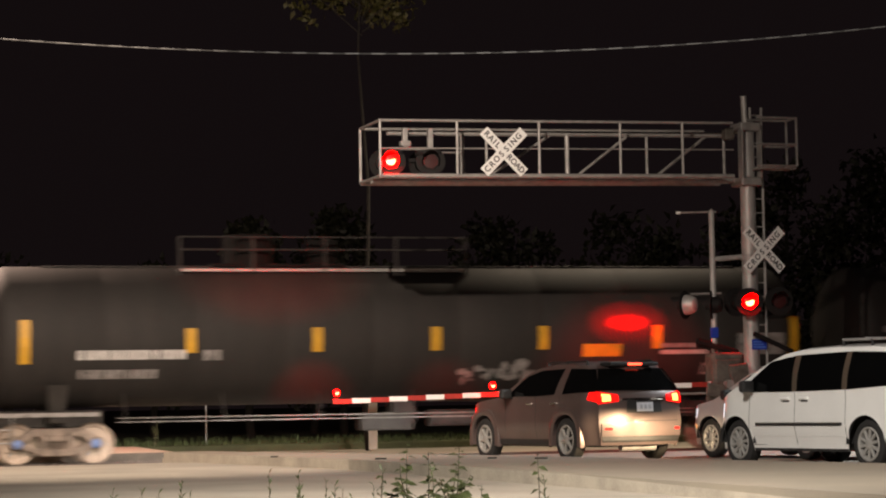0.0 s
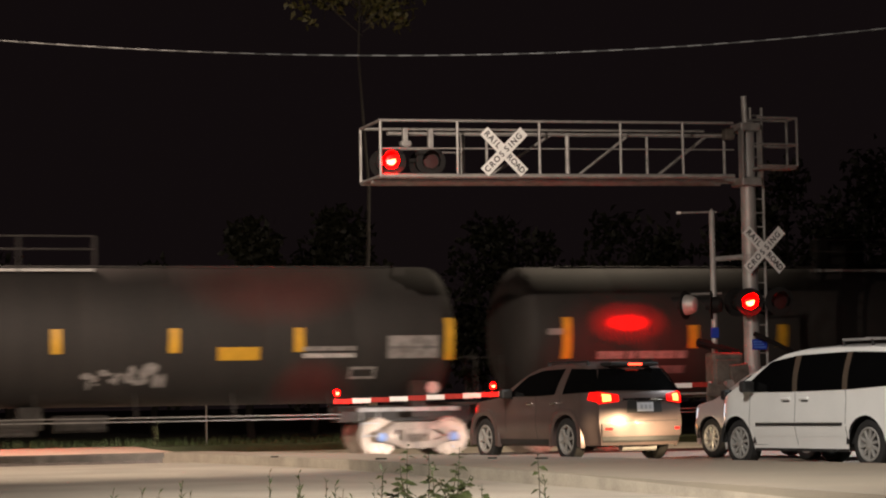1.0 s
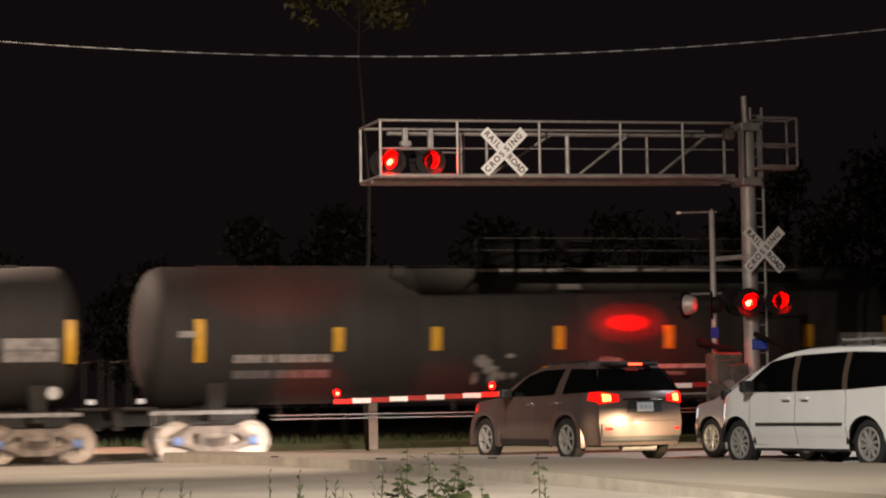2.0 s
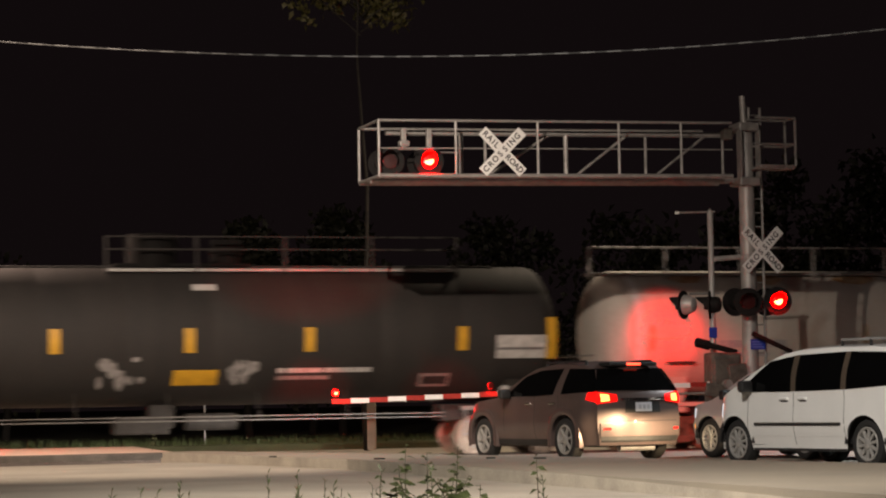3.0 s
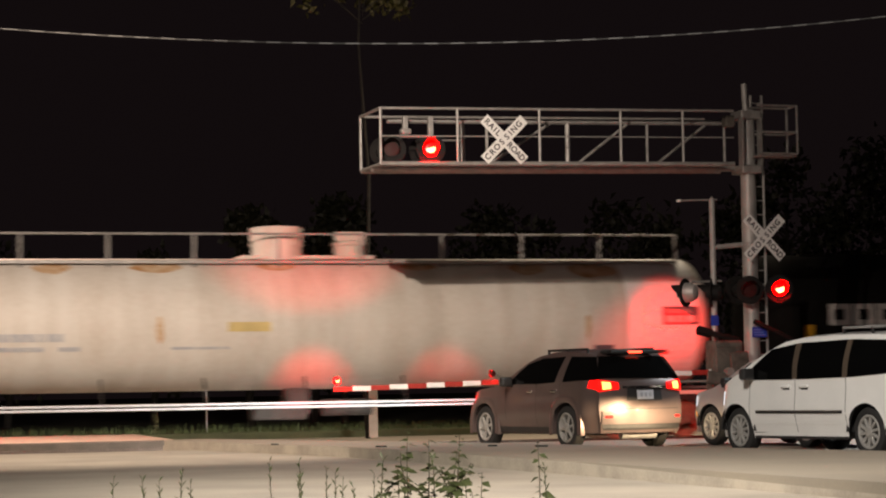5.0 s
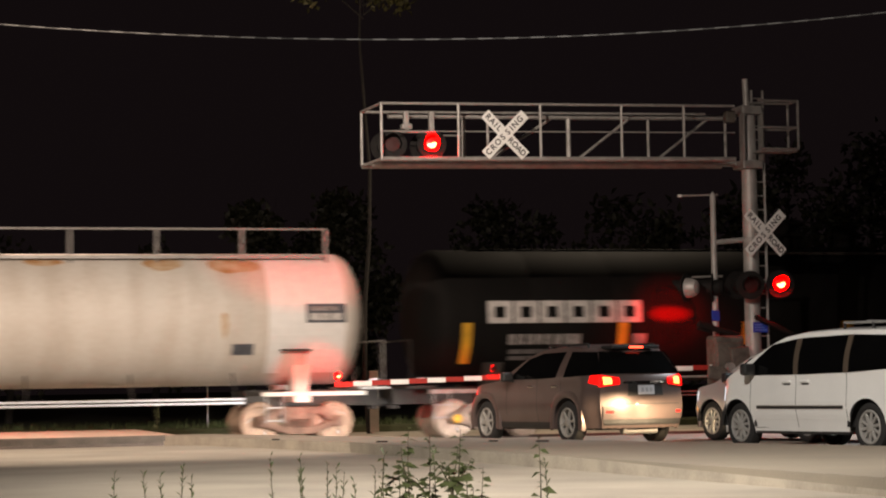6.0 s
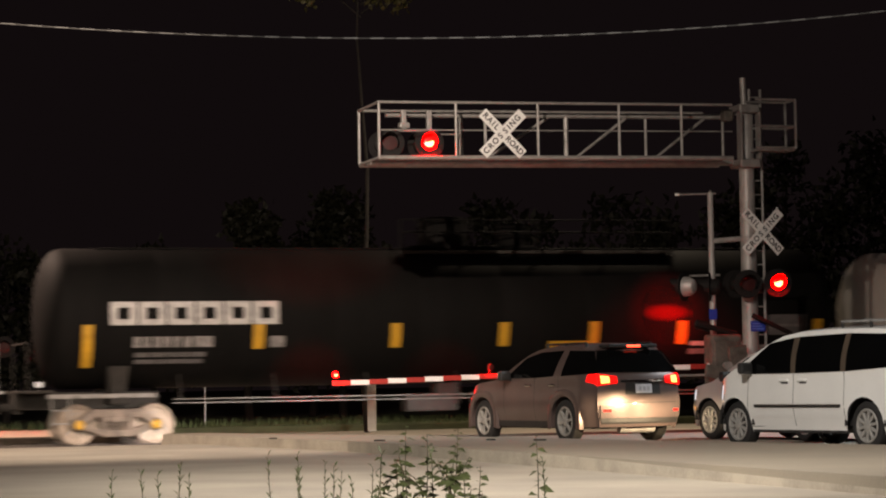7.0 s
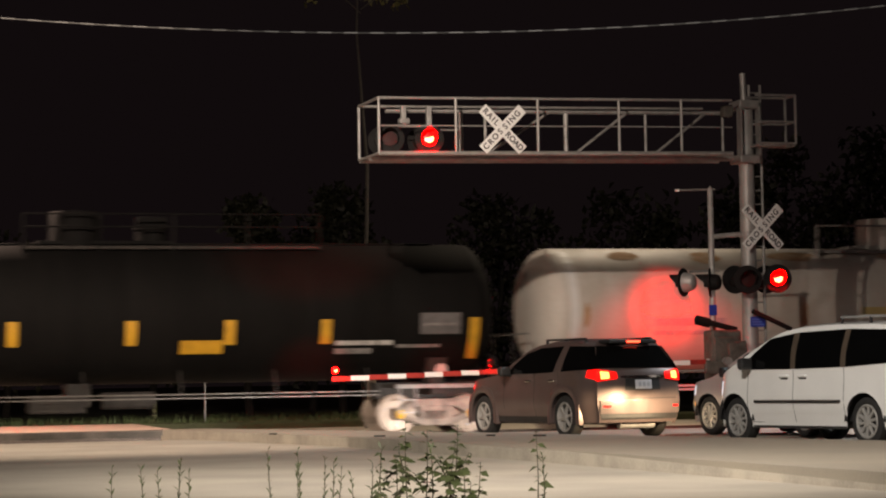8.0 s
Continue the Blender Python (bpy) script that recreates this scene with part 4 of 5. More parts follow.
def decor_white(start, end):
    def f(t, loc, rng):
        L, R = start + 0.9, end - 0.65
        marks("stencil", (loc(L + 2.3), loc(L + 4.15), 2.50, 2.68), 9, 0.85, rng, FADED_BLUE, t, "faded blue stencil too blurred to read")
        marks("stencil", (loc(L + 2.3), loc(L + 3.7), 2.28, 2.38), 7, 0.8, rng, FADED_BLUE, t)
        marks("stencil", (loc(L + 4.0), loc(L + 4.5), 2.28, 2.38), 3, 0.8, rng, FADED_BLUE, t)
        part("placard", on_tank(B(), loc(L + 7.9), loc(L + 8.9), 2.70, 2.92), FADED_YELLOW, t, "faded yellow label band")
        marks("stencil", (loc(L + 6.6), loc(L + 8.0), 2.3, 2.36), 7, 0.8, rng, FADED_BLUE, t)
        part("panel", on_tank(B(), loc(R - 0.95), loc(R + 0.0), 2.78, 3.22), DARK_STENCIL, t, "dark stencilled data panel")
        marks("panel_line", (loc(R - 0.88), loc(R - 0.07), 2.84, 3.0), 3, 0.9, rng, STENCIL, t, wide=0.016)
        marks("panel_line", (loc(R - 0.88), loc(R - 0.2), 3.06, 3.16), 5, 0.9, rng, STENCIL_DIM, t, wide=0.016)
        part("panel", on_tank(B(), loc(R - 2.7), loc(R - 2.2), 2.05, 2.3), DARK_STENCIL, t)
        for s, wide, high in ((L + 1.7, 0.5, 0.10), (L + 3.9, 0.45, 0.14), (L + 6.3, 0.7, 0.12), (L + 9.2, 0.5, 0.10), (R - 7.0, 0.5, 0.1), (R - 4.2, 0.52, 0.16), (R - 2.6, 0.65, 0.20)):
            part("rust_streak", blot(B(), loc(s), 4.24 - 0.8 * max(0.0, high - 0.1), wide, high * 1.15, rng), RUST, t, "orange rust stain")
        part("end_section", on_tank(B(), loc(R - 1.85), loc(R + 0.0), 1.62, 4.44, 0.005, 20), WHITE_SIGN, t, "cleaner white end section")
        for s in (L + 0.5, L + 6.3, R - 2.9):
            part("rust_streak", blot(B(), loc(s), 2.75, 0.09, 0.34, rng), RUST, t)
        for s in (L + 0.2,):
            part("band", on_tank(B(), loc(s) - 0.11, loc(s) + 0.11, 1.7, 4.35, 0.01, 12), WHITE_SIGN, t, "pale band round the tank")
        for s in (L + 1.3, R - 1.2):
            bm = B()
            box(bm, (loc(s) - 0.35, -1.56, 2.12), (loc(s) + 0.35, -1.2, 2.17), 0.01)
            part("bolster_plate", bm, UNDER, t)
            bm = on_tank(B(), loc(s) - 0.3, loc(s) + 0.3, 1.55, 2.1, 0.03)
            part("cradle_pad", bm, TANK_WHITE, t)
    return f


def decor_third(t, loc, rng):
    # the maker's name, drawn as plain white blocks
    s0, s1 = 71.46, 75.46
    w = (s1 - s0) / 6
    for k in range(6):
        a = loc(s0 + w * k)
        bm = B()
        for x0, x1, z0, z1 in ((0.0, 0.17, 2.73, 3.26), (0.44, 0.61, 2.73, 3.26), (0.17, 0.44, 3.13, 3.26), (0.17, 0.44, 2.73, 2.86)):
            on_tank(bm, a + x0, a + x1, z0, z1)
        part("emblem", bm, STENCIL, t, "white block of the maker's emblem")
    marks("stencil", (loc(72.0), loc(73.87), 2.22, 2.46), 8, 0.85, rng, STENCIL_DIM, t, "worn white stencil too blurred to read")
    marks("stencil", (loc(72.05), loc(73.7), 2.0, 2.1), 9, 0.9, rng, PALE_BOX, t)
    marks("stencil", (loc(72.05), loc(73.7), 1.85, 1.94), 9, 0.9, rng, PALE_BOX, t)
    part("panel", on_tank(B(), loc(75.2), loc(75.55), 2.2, 2.45), STENCIL_DIM, t)
    part("placard", on_tank(B(), loc(82.1), loc(83.1), 1.96, 2.26), YELLOW, t, "yellow label band")
    marks("stencil", (loc(85.8), loc(87.2), 2.12, 2.22), 8, 0.93, rng, STENCIL, t)
    marks("stencil", (loc(85.8), loc(86.7), 1.92, 2.04), 5, 0.93, rng, STENCIL_DIM, t)
    marks("stencil", (loc(87.3), loc(88.4), 2.05, 2.12), 6, 0.93, rng, STENCIL_DIM, t)
    part("panel", on_tank(B(), loc(87.85), loc(88.85), 2.36, 2.86), PALE_BOX, t, "pale stencilled data panel")
    marks("panel_line", (loc(87.95), loc(88.75), 2.56, 2.62), 6, 0.85, rng, STENCIL_DIM, t, wide=0.016)
    part("placard", lathe(B(), [(0, 0.01), (0.16, 0.01), (0.16, 0)], 8, Matrix.Translation((loc(88.4), -1.42, 1.5)) @ Matrix.Rotation(radians(90), 4, "X")), STENCIL, t, "pale diamond placard")


CARS = [
    tank_car("tank_car", 5.33, 25.95, "black tank car with yellow reflectors and a blurred white stencil", False, (6.5, 25.52), (10.3, 13.3, 16.2, 18.9, 21.85), decor_first, 1, hatch=12.0, deck=(10.2, 17.2), trucks=(7.28, 24.85)),
    tank_car("tank_car", 26.95, 46.55, "black tank car with worn pale stencils and yellow patches", False, (28.5, 46.15), (31.8, 34.2, 37.3, 40.15, 43.9), decor_second, 2, hatch=36.7, deck=(35.5, 44.0), trucks=(28.95, 45.3)),
    tank_car("tank_car", 47.38, 68.62, "dirty white tank car with rust stains and a full-length top handrail", True, (), (), decor_white(47.38, 68.62), 3, TRUCK_BROWN, TRUCK_BROWN, hatch=57.7, trucks=(49.55, 66.95)),
    tank_car("tank_car", 69.65, 89.93, "black tank car with large white block emblem and yellow patches", False, (70.95, 89.2), (74.93, 78.25, 80.95, 83.25, 85.55), decor_third, 4, YELLOW, TRUCK_PALE, True, hatch=79.9, deck=(78.6, 85.6), trucks=(71.7, 88.35)),
    tank_car("tank_car", 90.68, 111.5, "dirty white tank car at the end of the visible train", True, (), (), decor_white(90.68, 111.5), 5, TRUCK_BROWN, TRUCK_PALE, hatch=100.82, deck=(98.62, 106.62), trucks=(92.7, 109.8)),
]

# ---- vehicles ----


def smooth(a, b, x):
    k = min(1.0, max(0.0, (x - a) / (b - a)))
    return k * k * (3 - 2 * k)


def table(rows, x):
    """Reads a smooth curve through (x, value) rows."""
    for (a, p), (b, q) in zip(rows, rows[1:]):
        if x <= b:
            k = min(1.0, max(0.0, (x - a) / (b - a)))
            return p + (q - p) * k
    return rows[-1][1]


class Body:
    """The skin of a car: x forward from the rear axle, y to its left, z up."""

    def __init__(self, roof, rear, half, base, belt, sill, arch, radius, x1, tumble=0.2, taper=0.07, bulge=0.06):
        self.roof, self.rear, self.half, self.base, self.belt, self.sill, self.arch, self.radius, self.x1, self.tumble = roof, rear, half, base, belt, sill, arch, radius, x1, tumble
        self.x0, self.taper, self.bulge = rear[0][1], taper, bulge

    def top(self, x):
        return table(self.roof, x)

    def low(self, x):
        z = self.sill
        for c in (0.0, self.base):
            if abs(x - c) < self.arch:
                z = max(z, self.radius + 0.02 + math.sqrt(self.arch ** 2 - (x - c) ** 2) * 0.98 - 0.02)
        return z

    def wide(self, x, z):
        w = self.half * (1 - 0.30 * smooth(self.x1 - 0.75, self.x1, x) ** 2 - self.taper * smooth(-0.40, self.x0, x) ** 1.5)
        w *= 1 - 0.05 * smooth(0.62, 0.2, z)
        w *= 1 - 0.012 * math.cos((z - 0.3) * 9.0)
        if z > self.belt:
            w *= 1 - self.tumble * ((z - self.belt) / 0.62) ** 1.15
        return w

    def shift(self, x, z):
        """Leans the tail by the rear profile."""
        if x > 0.35:
            return x
        u = (0.35 - x) / (0.35 - self.x0)
        return 0.35 + (table(self.rear, z) - 0.35) * u

    def side(self, x, z, proud=0.0, sign=1):
        return Vector((self.shift(x, z), sign * (self.wide(x, z) + proud), z))

    def tail(self, y, z, proud=0.0):
        edge = self.wide(self.x0, z)
        return Vector((table(self.rear, z) - self.bulge * (1 - (y / edge) ** 2) - proud, y, z))

    def skin(self):
        bm = B()
        n, rows, crown = 120, 12, 6
        xs = [self.x0 + (self.x1 - self.x0) * k / n for k in range(n + 1)]
        grids = []
        for sign in (1, -1):
            cols = []
            for x in xs:
                t = self.top(x)
                lo, hi = self.low(x), max(t - 0.05, self.low(x) + 0.02)
                col = [bm.verts.new(self.side(x, lo + (hi - lo) * j / rows, 0, sign)) for j in range(rows + 1)]
                ye = self.wide(x, hi)
                for j in range(1, crown + 1):
                    k = j / crown
                    col.append(bm.verts.new((self.shift(x, hi), sign * ye * (1 - k) ** 0.8 if j < crown else 0.0, hi + 0.05 * (1 - (1 - k) ** 3))))
                cols.append(col)
            for a, b in zip(cols, cols[1:]):
                for j in range(rows + crown):
                    bm.faces.new((a[j], b[j], b[j + 1], a[j + 1]))
            grids.append(cols)
        for cols_index, is_tail in ((0, True), (-1, False)):
            left, right = grids[0][cols_index], grids[1][cols_index]
            prev = None
            for a, b in zip(left, right):
                row = [a]
                for k in range(1, 8):
                    p = a.co.lerp(b.co, k / 8)
                    bulge = 1 - (2 * k / 8 - 1) ** 2
                    p.x += -self.bulge * bulge if is_tail else 0.16 * bulge
                    row.append(bm.verts.new(p))
                row.append(b)
                if prev:
                    for k in range(8):
                        q = [prev[k], prev[k + 1], row[k + 1], row[k]]
                        bm.faces.new(q)
                prev = row
        bmesh.ops.remove_doubles(bm, verts=bm.verts, dist=0.0005)
        return bm

    def patch(self, quad, proud=0.005, sign=1, nu=14, nv=6):
        """A panel on the side: its corners (x, z) rear low, front low, front high, rear high."""
        bm = B()
        a, b, c, d = (Vector(q) for q in quad)

        def at(u, v, pr):
            p = a.lerp(b, u).lerp(d.lerp(c, u), v)
            return self.side(p.x, p.y, pr, sign)
        sheet(bm, nu, nv, lambda u, v: at(u, v, proud))
        edge = [(k / nu, 0) for k in range(nu)] + [(1, k / nv) for k in range(nv)] + [(1 - k / nu, 1) for k in range(nu)] + [(0, 1 - k / nv) for k in range(nv)]
        top, low = [bm.verts.new(at(u, v, proud)) for u, v in edge], [bm.verts.new(at(u, v, -0.02)) for u, v in edge]
        for k in range(len(edge)):
            bm.faces.new((top[k], top[(k + 1) % len(edge)], low[(k + 1) % len(edge)], low[k]))
        bmesh.ops.remove_doubles(bm, verts=bm.verts, dist=0.0003)
        return bm

    def tail_patch(self, quad, proud=0.006, nu=10, nv=6):
        """A panel on the tail: its corners (y, z) right low, left low, left high, right high."""
        bm = B()
        a, b, c, d = (Vector(q) for q in quad)

        def at(u, v, pr):
            p = a.lerp(b, u).lerp(d.lerp(c, u), v)
            return self.tail(p.x, p.y, pr)
        sheet(bm, nu, nv, lambda u, v: at(u, v, proud))
        edge = [(k / nu, 0) for k in range(nu)] + [(1, k / nv) for k in range(nv)] + [(1 - k / nu, 1) for k in range(nu)] + [(0, 1 - k / nv) for k in range(nv)]
        top, low = [bm.verts.new(at(u, v, proud)) for u, v in edge], [bm.verts.new(at(u, v, -0.03)) for u, v in edge]
        for k in range(len(edge)):
            bm.faces.new((top[k], top[(k + 1) % len(edge)], low[(k + 1) % len(edge)], low[k]))
        bmesh.ops.remove_doubles(bm, verts=bm.verts, dist=0.0003)
        return bm


def road_wheel(parent, x, y, r, rim, spokes, turn=0.0):
    out = 1 if y > 0 else -1
    spin = Matrix.Rotation(radians(-90 * out), 4, "X")
    m = pose(x, y, r, 0, 0, turn)
    tyre = lathe(B(), [(rim, -0.2), (r - 0.05, -0.205), (r - 0.012, -0.18), (r, -0.12), (r, -0.05), (r - 0.012, -0.012), (r - 0.05, 0.008), (rim + 0.02, 0.006), (rim, -0.01)], 40, spin)
    w = part("wheel", tyre, TYRE, parent, "black tyre", m, smooth=True)
    lip = lathe(B(), [(rim, -0.19), (rim + 0.004, -0.004), (rim - 0.012, 0.006), (rim - 0.03, -0.004), (rim - 0.045, -0.06), (rim - 0.03, -0.19)], 40, spin)
    part("rim", lip, ALLOY, w, "alloy rim", smooth=True)
    for k in range(spokes):
        bm = B()
        box(bm, (0.03, -0.021, -0.045), (rim - 0.02, 0.021, -0.005), 0.01, spin @ Matrix.Rotation(2 * math.pi * k / spokes + 0.2, 4, "Z"))
        part("spoke", bm, ALLOY, w)
    part("hub_cap", lathe(B(), [(0.075, -0.03), (0.07, 0.002), (0.045, 0.012), (0, 0.014)], 20, spin), ALLOY, w, smooth=True)
    part("brake_disc", lathe(B(), [(rim - 0.05, -0.11), (0, -0.11)], 28, spin), UNDER, w)
    return w


def shell(t, body, paint, base, half):
    part("body", body.skin(), paint, t, smooth=True)
    bm = B()
    box(bm, (body.x0 + 0.25, -half + 0.22, 0.24), (body.x1 - 0.3, half - 0.22, 0.78), 0.05)
    part("underbody", bm, TRIM, t)
    for c in (0.0, base):
        for sg in (1, -1):
            bm = B()
            n = 18
            vs = []
            for k in range(n + 1):
                a = math.pi * k / n
                vs.append([bm.verts.new((c + rr * math.cos(a), sg * (half * 0.955 + dy), body.radius + rr * math.sin(a))) for rr, dy in ((body.arch - 0.01, 0.012), (body.arch + 0.05, 0.022), (body.arch + 0.05, -0.04), (body.arch - 0.01, -0.28))])
            for p, q in zip(vs, vs[1:]):
                for j in range(3):
                    bm.faces.new((p[j], q[j], q[j + 1], p[j + 1]))
            part("arch_liner", bm, TRIM, t)


def mirror(t, body, x, z, paint):
    for sg in (1, -1):
        p = body.side(x, z, 0.12, sg)
        bm = B()
        box(bm, (p.x - 0.05, p.y - 0.11, p.z - 0.07), (p.x + 0.08, p.y + 0.11, p.z + 0.10), 0.04)
        tube(bm, (p.x, p.y - sg * 0.16, p.z - 0.06), (p.x, p.y - sg * 0.05, p.z - 0.03), 0.03, 8)
        part("mirror", bm, paint, t, "door mirror")


def place_car(name, rear, angle, face, label, category):
    """rear: where the outer face of its rear left tyre stands; face: that tyre's distance from the middle."""
    m = pose(rear[0], rear[1], 0.03, 0, 0, angle) @ Matrix.Translation((0, -face, 0))
    return thing(name, m, label, category)


def minivan():
    t = place_car("minivan", (5.749, 32.405), 117.8, 0.93, "white minivan with tinted windows waiting in the lane", "car")
    body = Body([(-1.06, 1.60), (-0.75, 1.70), (-0.2, 1.735), (0.9, 1.75), (1.6, 1.73), (2.0, 1.68), (2.3, 1.58), (3.1, 1.20), (3.35, 1.10), (3.6, 1.0), (3.78, 0.86), (3.85, 0.62)],
                [(0.2, -1.02), (0.6, -1.07), (1.0, -1.04), (1.3, -0.98), (1.75, -0.78)], 0.985, 3.08, 1.09, 0.24, 0.405, 0.345, 3.85, 0.17)
    shell(t, body, PAINT_WHITE, 3.08, 0.985)
    for quad in (((1.66, 1.085), (2.95, 1.09), (2.28, 1.53), (1.72, 1.60)), ((0.50, 1.10), (1.55, 1.085), (1.58, 1.61), (0.52, 1.63)), ((-0.72, 1.15), (0.38, 1.10), (0.40, 1.63), (-0.62, 1.60))):
        for sg in (1, -1):
            part("window", body.patch(quad, 0.006, sg), DARK_GLASS, t, "dark tinted side window")
    for quad in (((1.555, 1.09), (1.655, 1.09), (1.71, 1.60), (1.585, 1.61)), ((0.385, 1.10), (0.495, 1.10), (0.515, 1.63), (0.405, 1.63))):
        part("pillar", body.patch(quad, 0.009, 1, 4, 6), BRONZE_TRIM, t, "dark window pillar")
    part("windscreen", windscreen(body, 2.32, 3.28), DARK_GLASS, t)
    for x, z0, z1 in ((1.60, 0.32, 1.08), (0.42, 0.42, 1.09), (2.72, 0.55, 1.06)):
        part("door_gap", body.patch(((x, z0), (x + 0.009, z0), (x + 0.009, z1), (x, z1)), 0.0015, 1, 1, 6), TRIM, t)
    part("door_gap", body.patch(((0.42, 0.318), (2.72, 0.318), (2.72, 0.327), (0.42, 0.327)), 0.0015, 1, 20, 1), TRIM, t)
    part("sill_crease", body.patch(((0.46, 0.445), (2.62, 0.445), (2.62, 0.455), (0.46, 0.455)), 0.003, 1, 20, 1), PAINT_WHITE, t)
    part("sill_trim", body.patch(((0.44, 0.235), (2.66, 0.235), (2.66, 0.275), (0.44, 0.275)), 0.008, 1, 20, 1), TRIM, t, "dark lower edge of the sill")
    part("rub_strip", body.patch(((0.5, 0.60), (2.55, 0.60), (2.55, 0.645), (0.5, 0.645)), 0.014, 1, 20, 2), TRIM, t, "dark rubbing strip with a chrome line")
    part("rub_line", body.patch(((0.52, 0.634), (2.53, 0.634), (2.53, 0.641), (0.52, 0.641)), 0.017, 1, 20, 1), CHROME, t)
    part("roof_rack", tube(B(), (-0.6, 0.72, 1.79), (0.75, 0.74, 1.80), 0.018, 8), GALV, t)
    part("roof_rack", tube(B(), (-0.6, -0.72, 1.79), (0.75, -0.74, 1.80), 0.018, 8), GALV, t)
    for x in (-0.6, 0.1, 0.75):
        for sg in (1, -1):
            part("rack_foot", tube(B(), (x, sg * 0.73, 1.69), (x, sg * 0.73, 1.80), 0.022, 8), TRIM, t)
    part("rack_bar", tube(B(), (0.25, -0.73, 1.81), (0.25, 0.73, 1.81), 0.016, 8), GALV, t)
    for x in (1.38, 1.82):
        p = body.side(x, 0.985, 0.0)
        bm = B()
        box(bm, (p.x - 0.10, p.y - 0.02, p.z - 0.022), (p.x + 0.10, p.y + 0.045, p.z + 0.022), 0.02)
        part("door_handle", bm, PAINT_WHITE, t)
        # shade below the handle, built as a thin dark strip
        q = body.side(x, 0.95, 0.0)
        bm = B()
        box(bm, (q.x - 0.08, q.y - 0.01, q.z - 0.012), (q.x + 0.08, q.y + 0.006, q.z + 0.012), 0.004)
        part("handle_recess", bm, TRIM, t)
    for sg in (1, -1):
        part("headlamp", body.patch(((3.48, 0.72), (3.78, 0.70), (3.72, 0.84), (3.44, 0.93)), 0.01, sg), HEAD_GLASS, t, "clear headlamp")
    for y in (0.66, -0.66):
        here = t.matrix_basis @ Vector((4.10, y, 0.74))
        lamp("van_headlight", "SPOT", here, t.matrix_basis @ Vector((7.0, y * 0.95, 0.47)), 1300, (1.0, 0.72, 0.42), 0.05, 16, 0.9).scale = (3.4, 1.0, 1.0)
    mirror(t, body, 2.62, 1.16, TRIM)
    for x in (0.0, 3.08):
        for y in (0.93, -0.93):
            road_wheel(t, x, y, 0.345, 0.235, 10)


def windscreen(body, x0, x1):
    bm = B()

    def at(u, v):
        x = x0 + (x1 - x0) * (1 - v)
        y = (2 * u - 1) * body.wide(x, body.top(x) - 0.05) * 0.93
        return Vector((x, y, body.top(x) + 0.006 - 0.045 * (2 * u - 1) ** 4))
    sheet(bm, 12, 8, at)
    vs = bmesh.ops.extrude_face_region(bm, geom=list(bm.faces))
    for g in vs["geom"]:
        if isinstance(g, bmesh.types.BMVert):
            g.co.z -= 0.02
    return bm


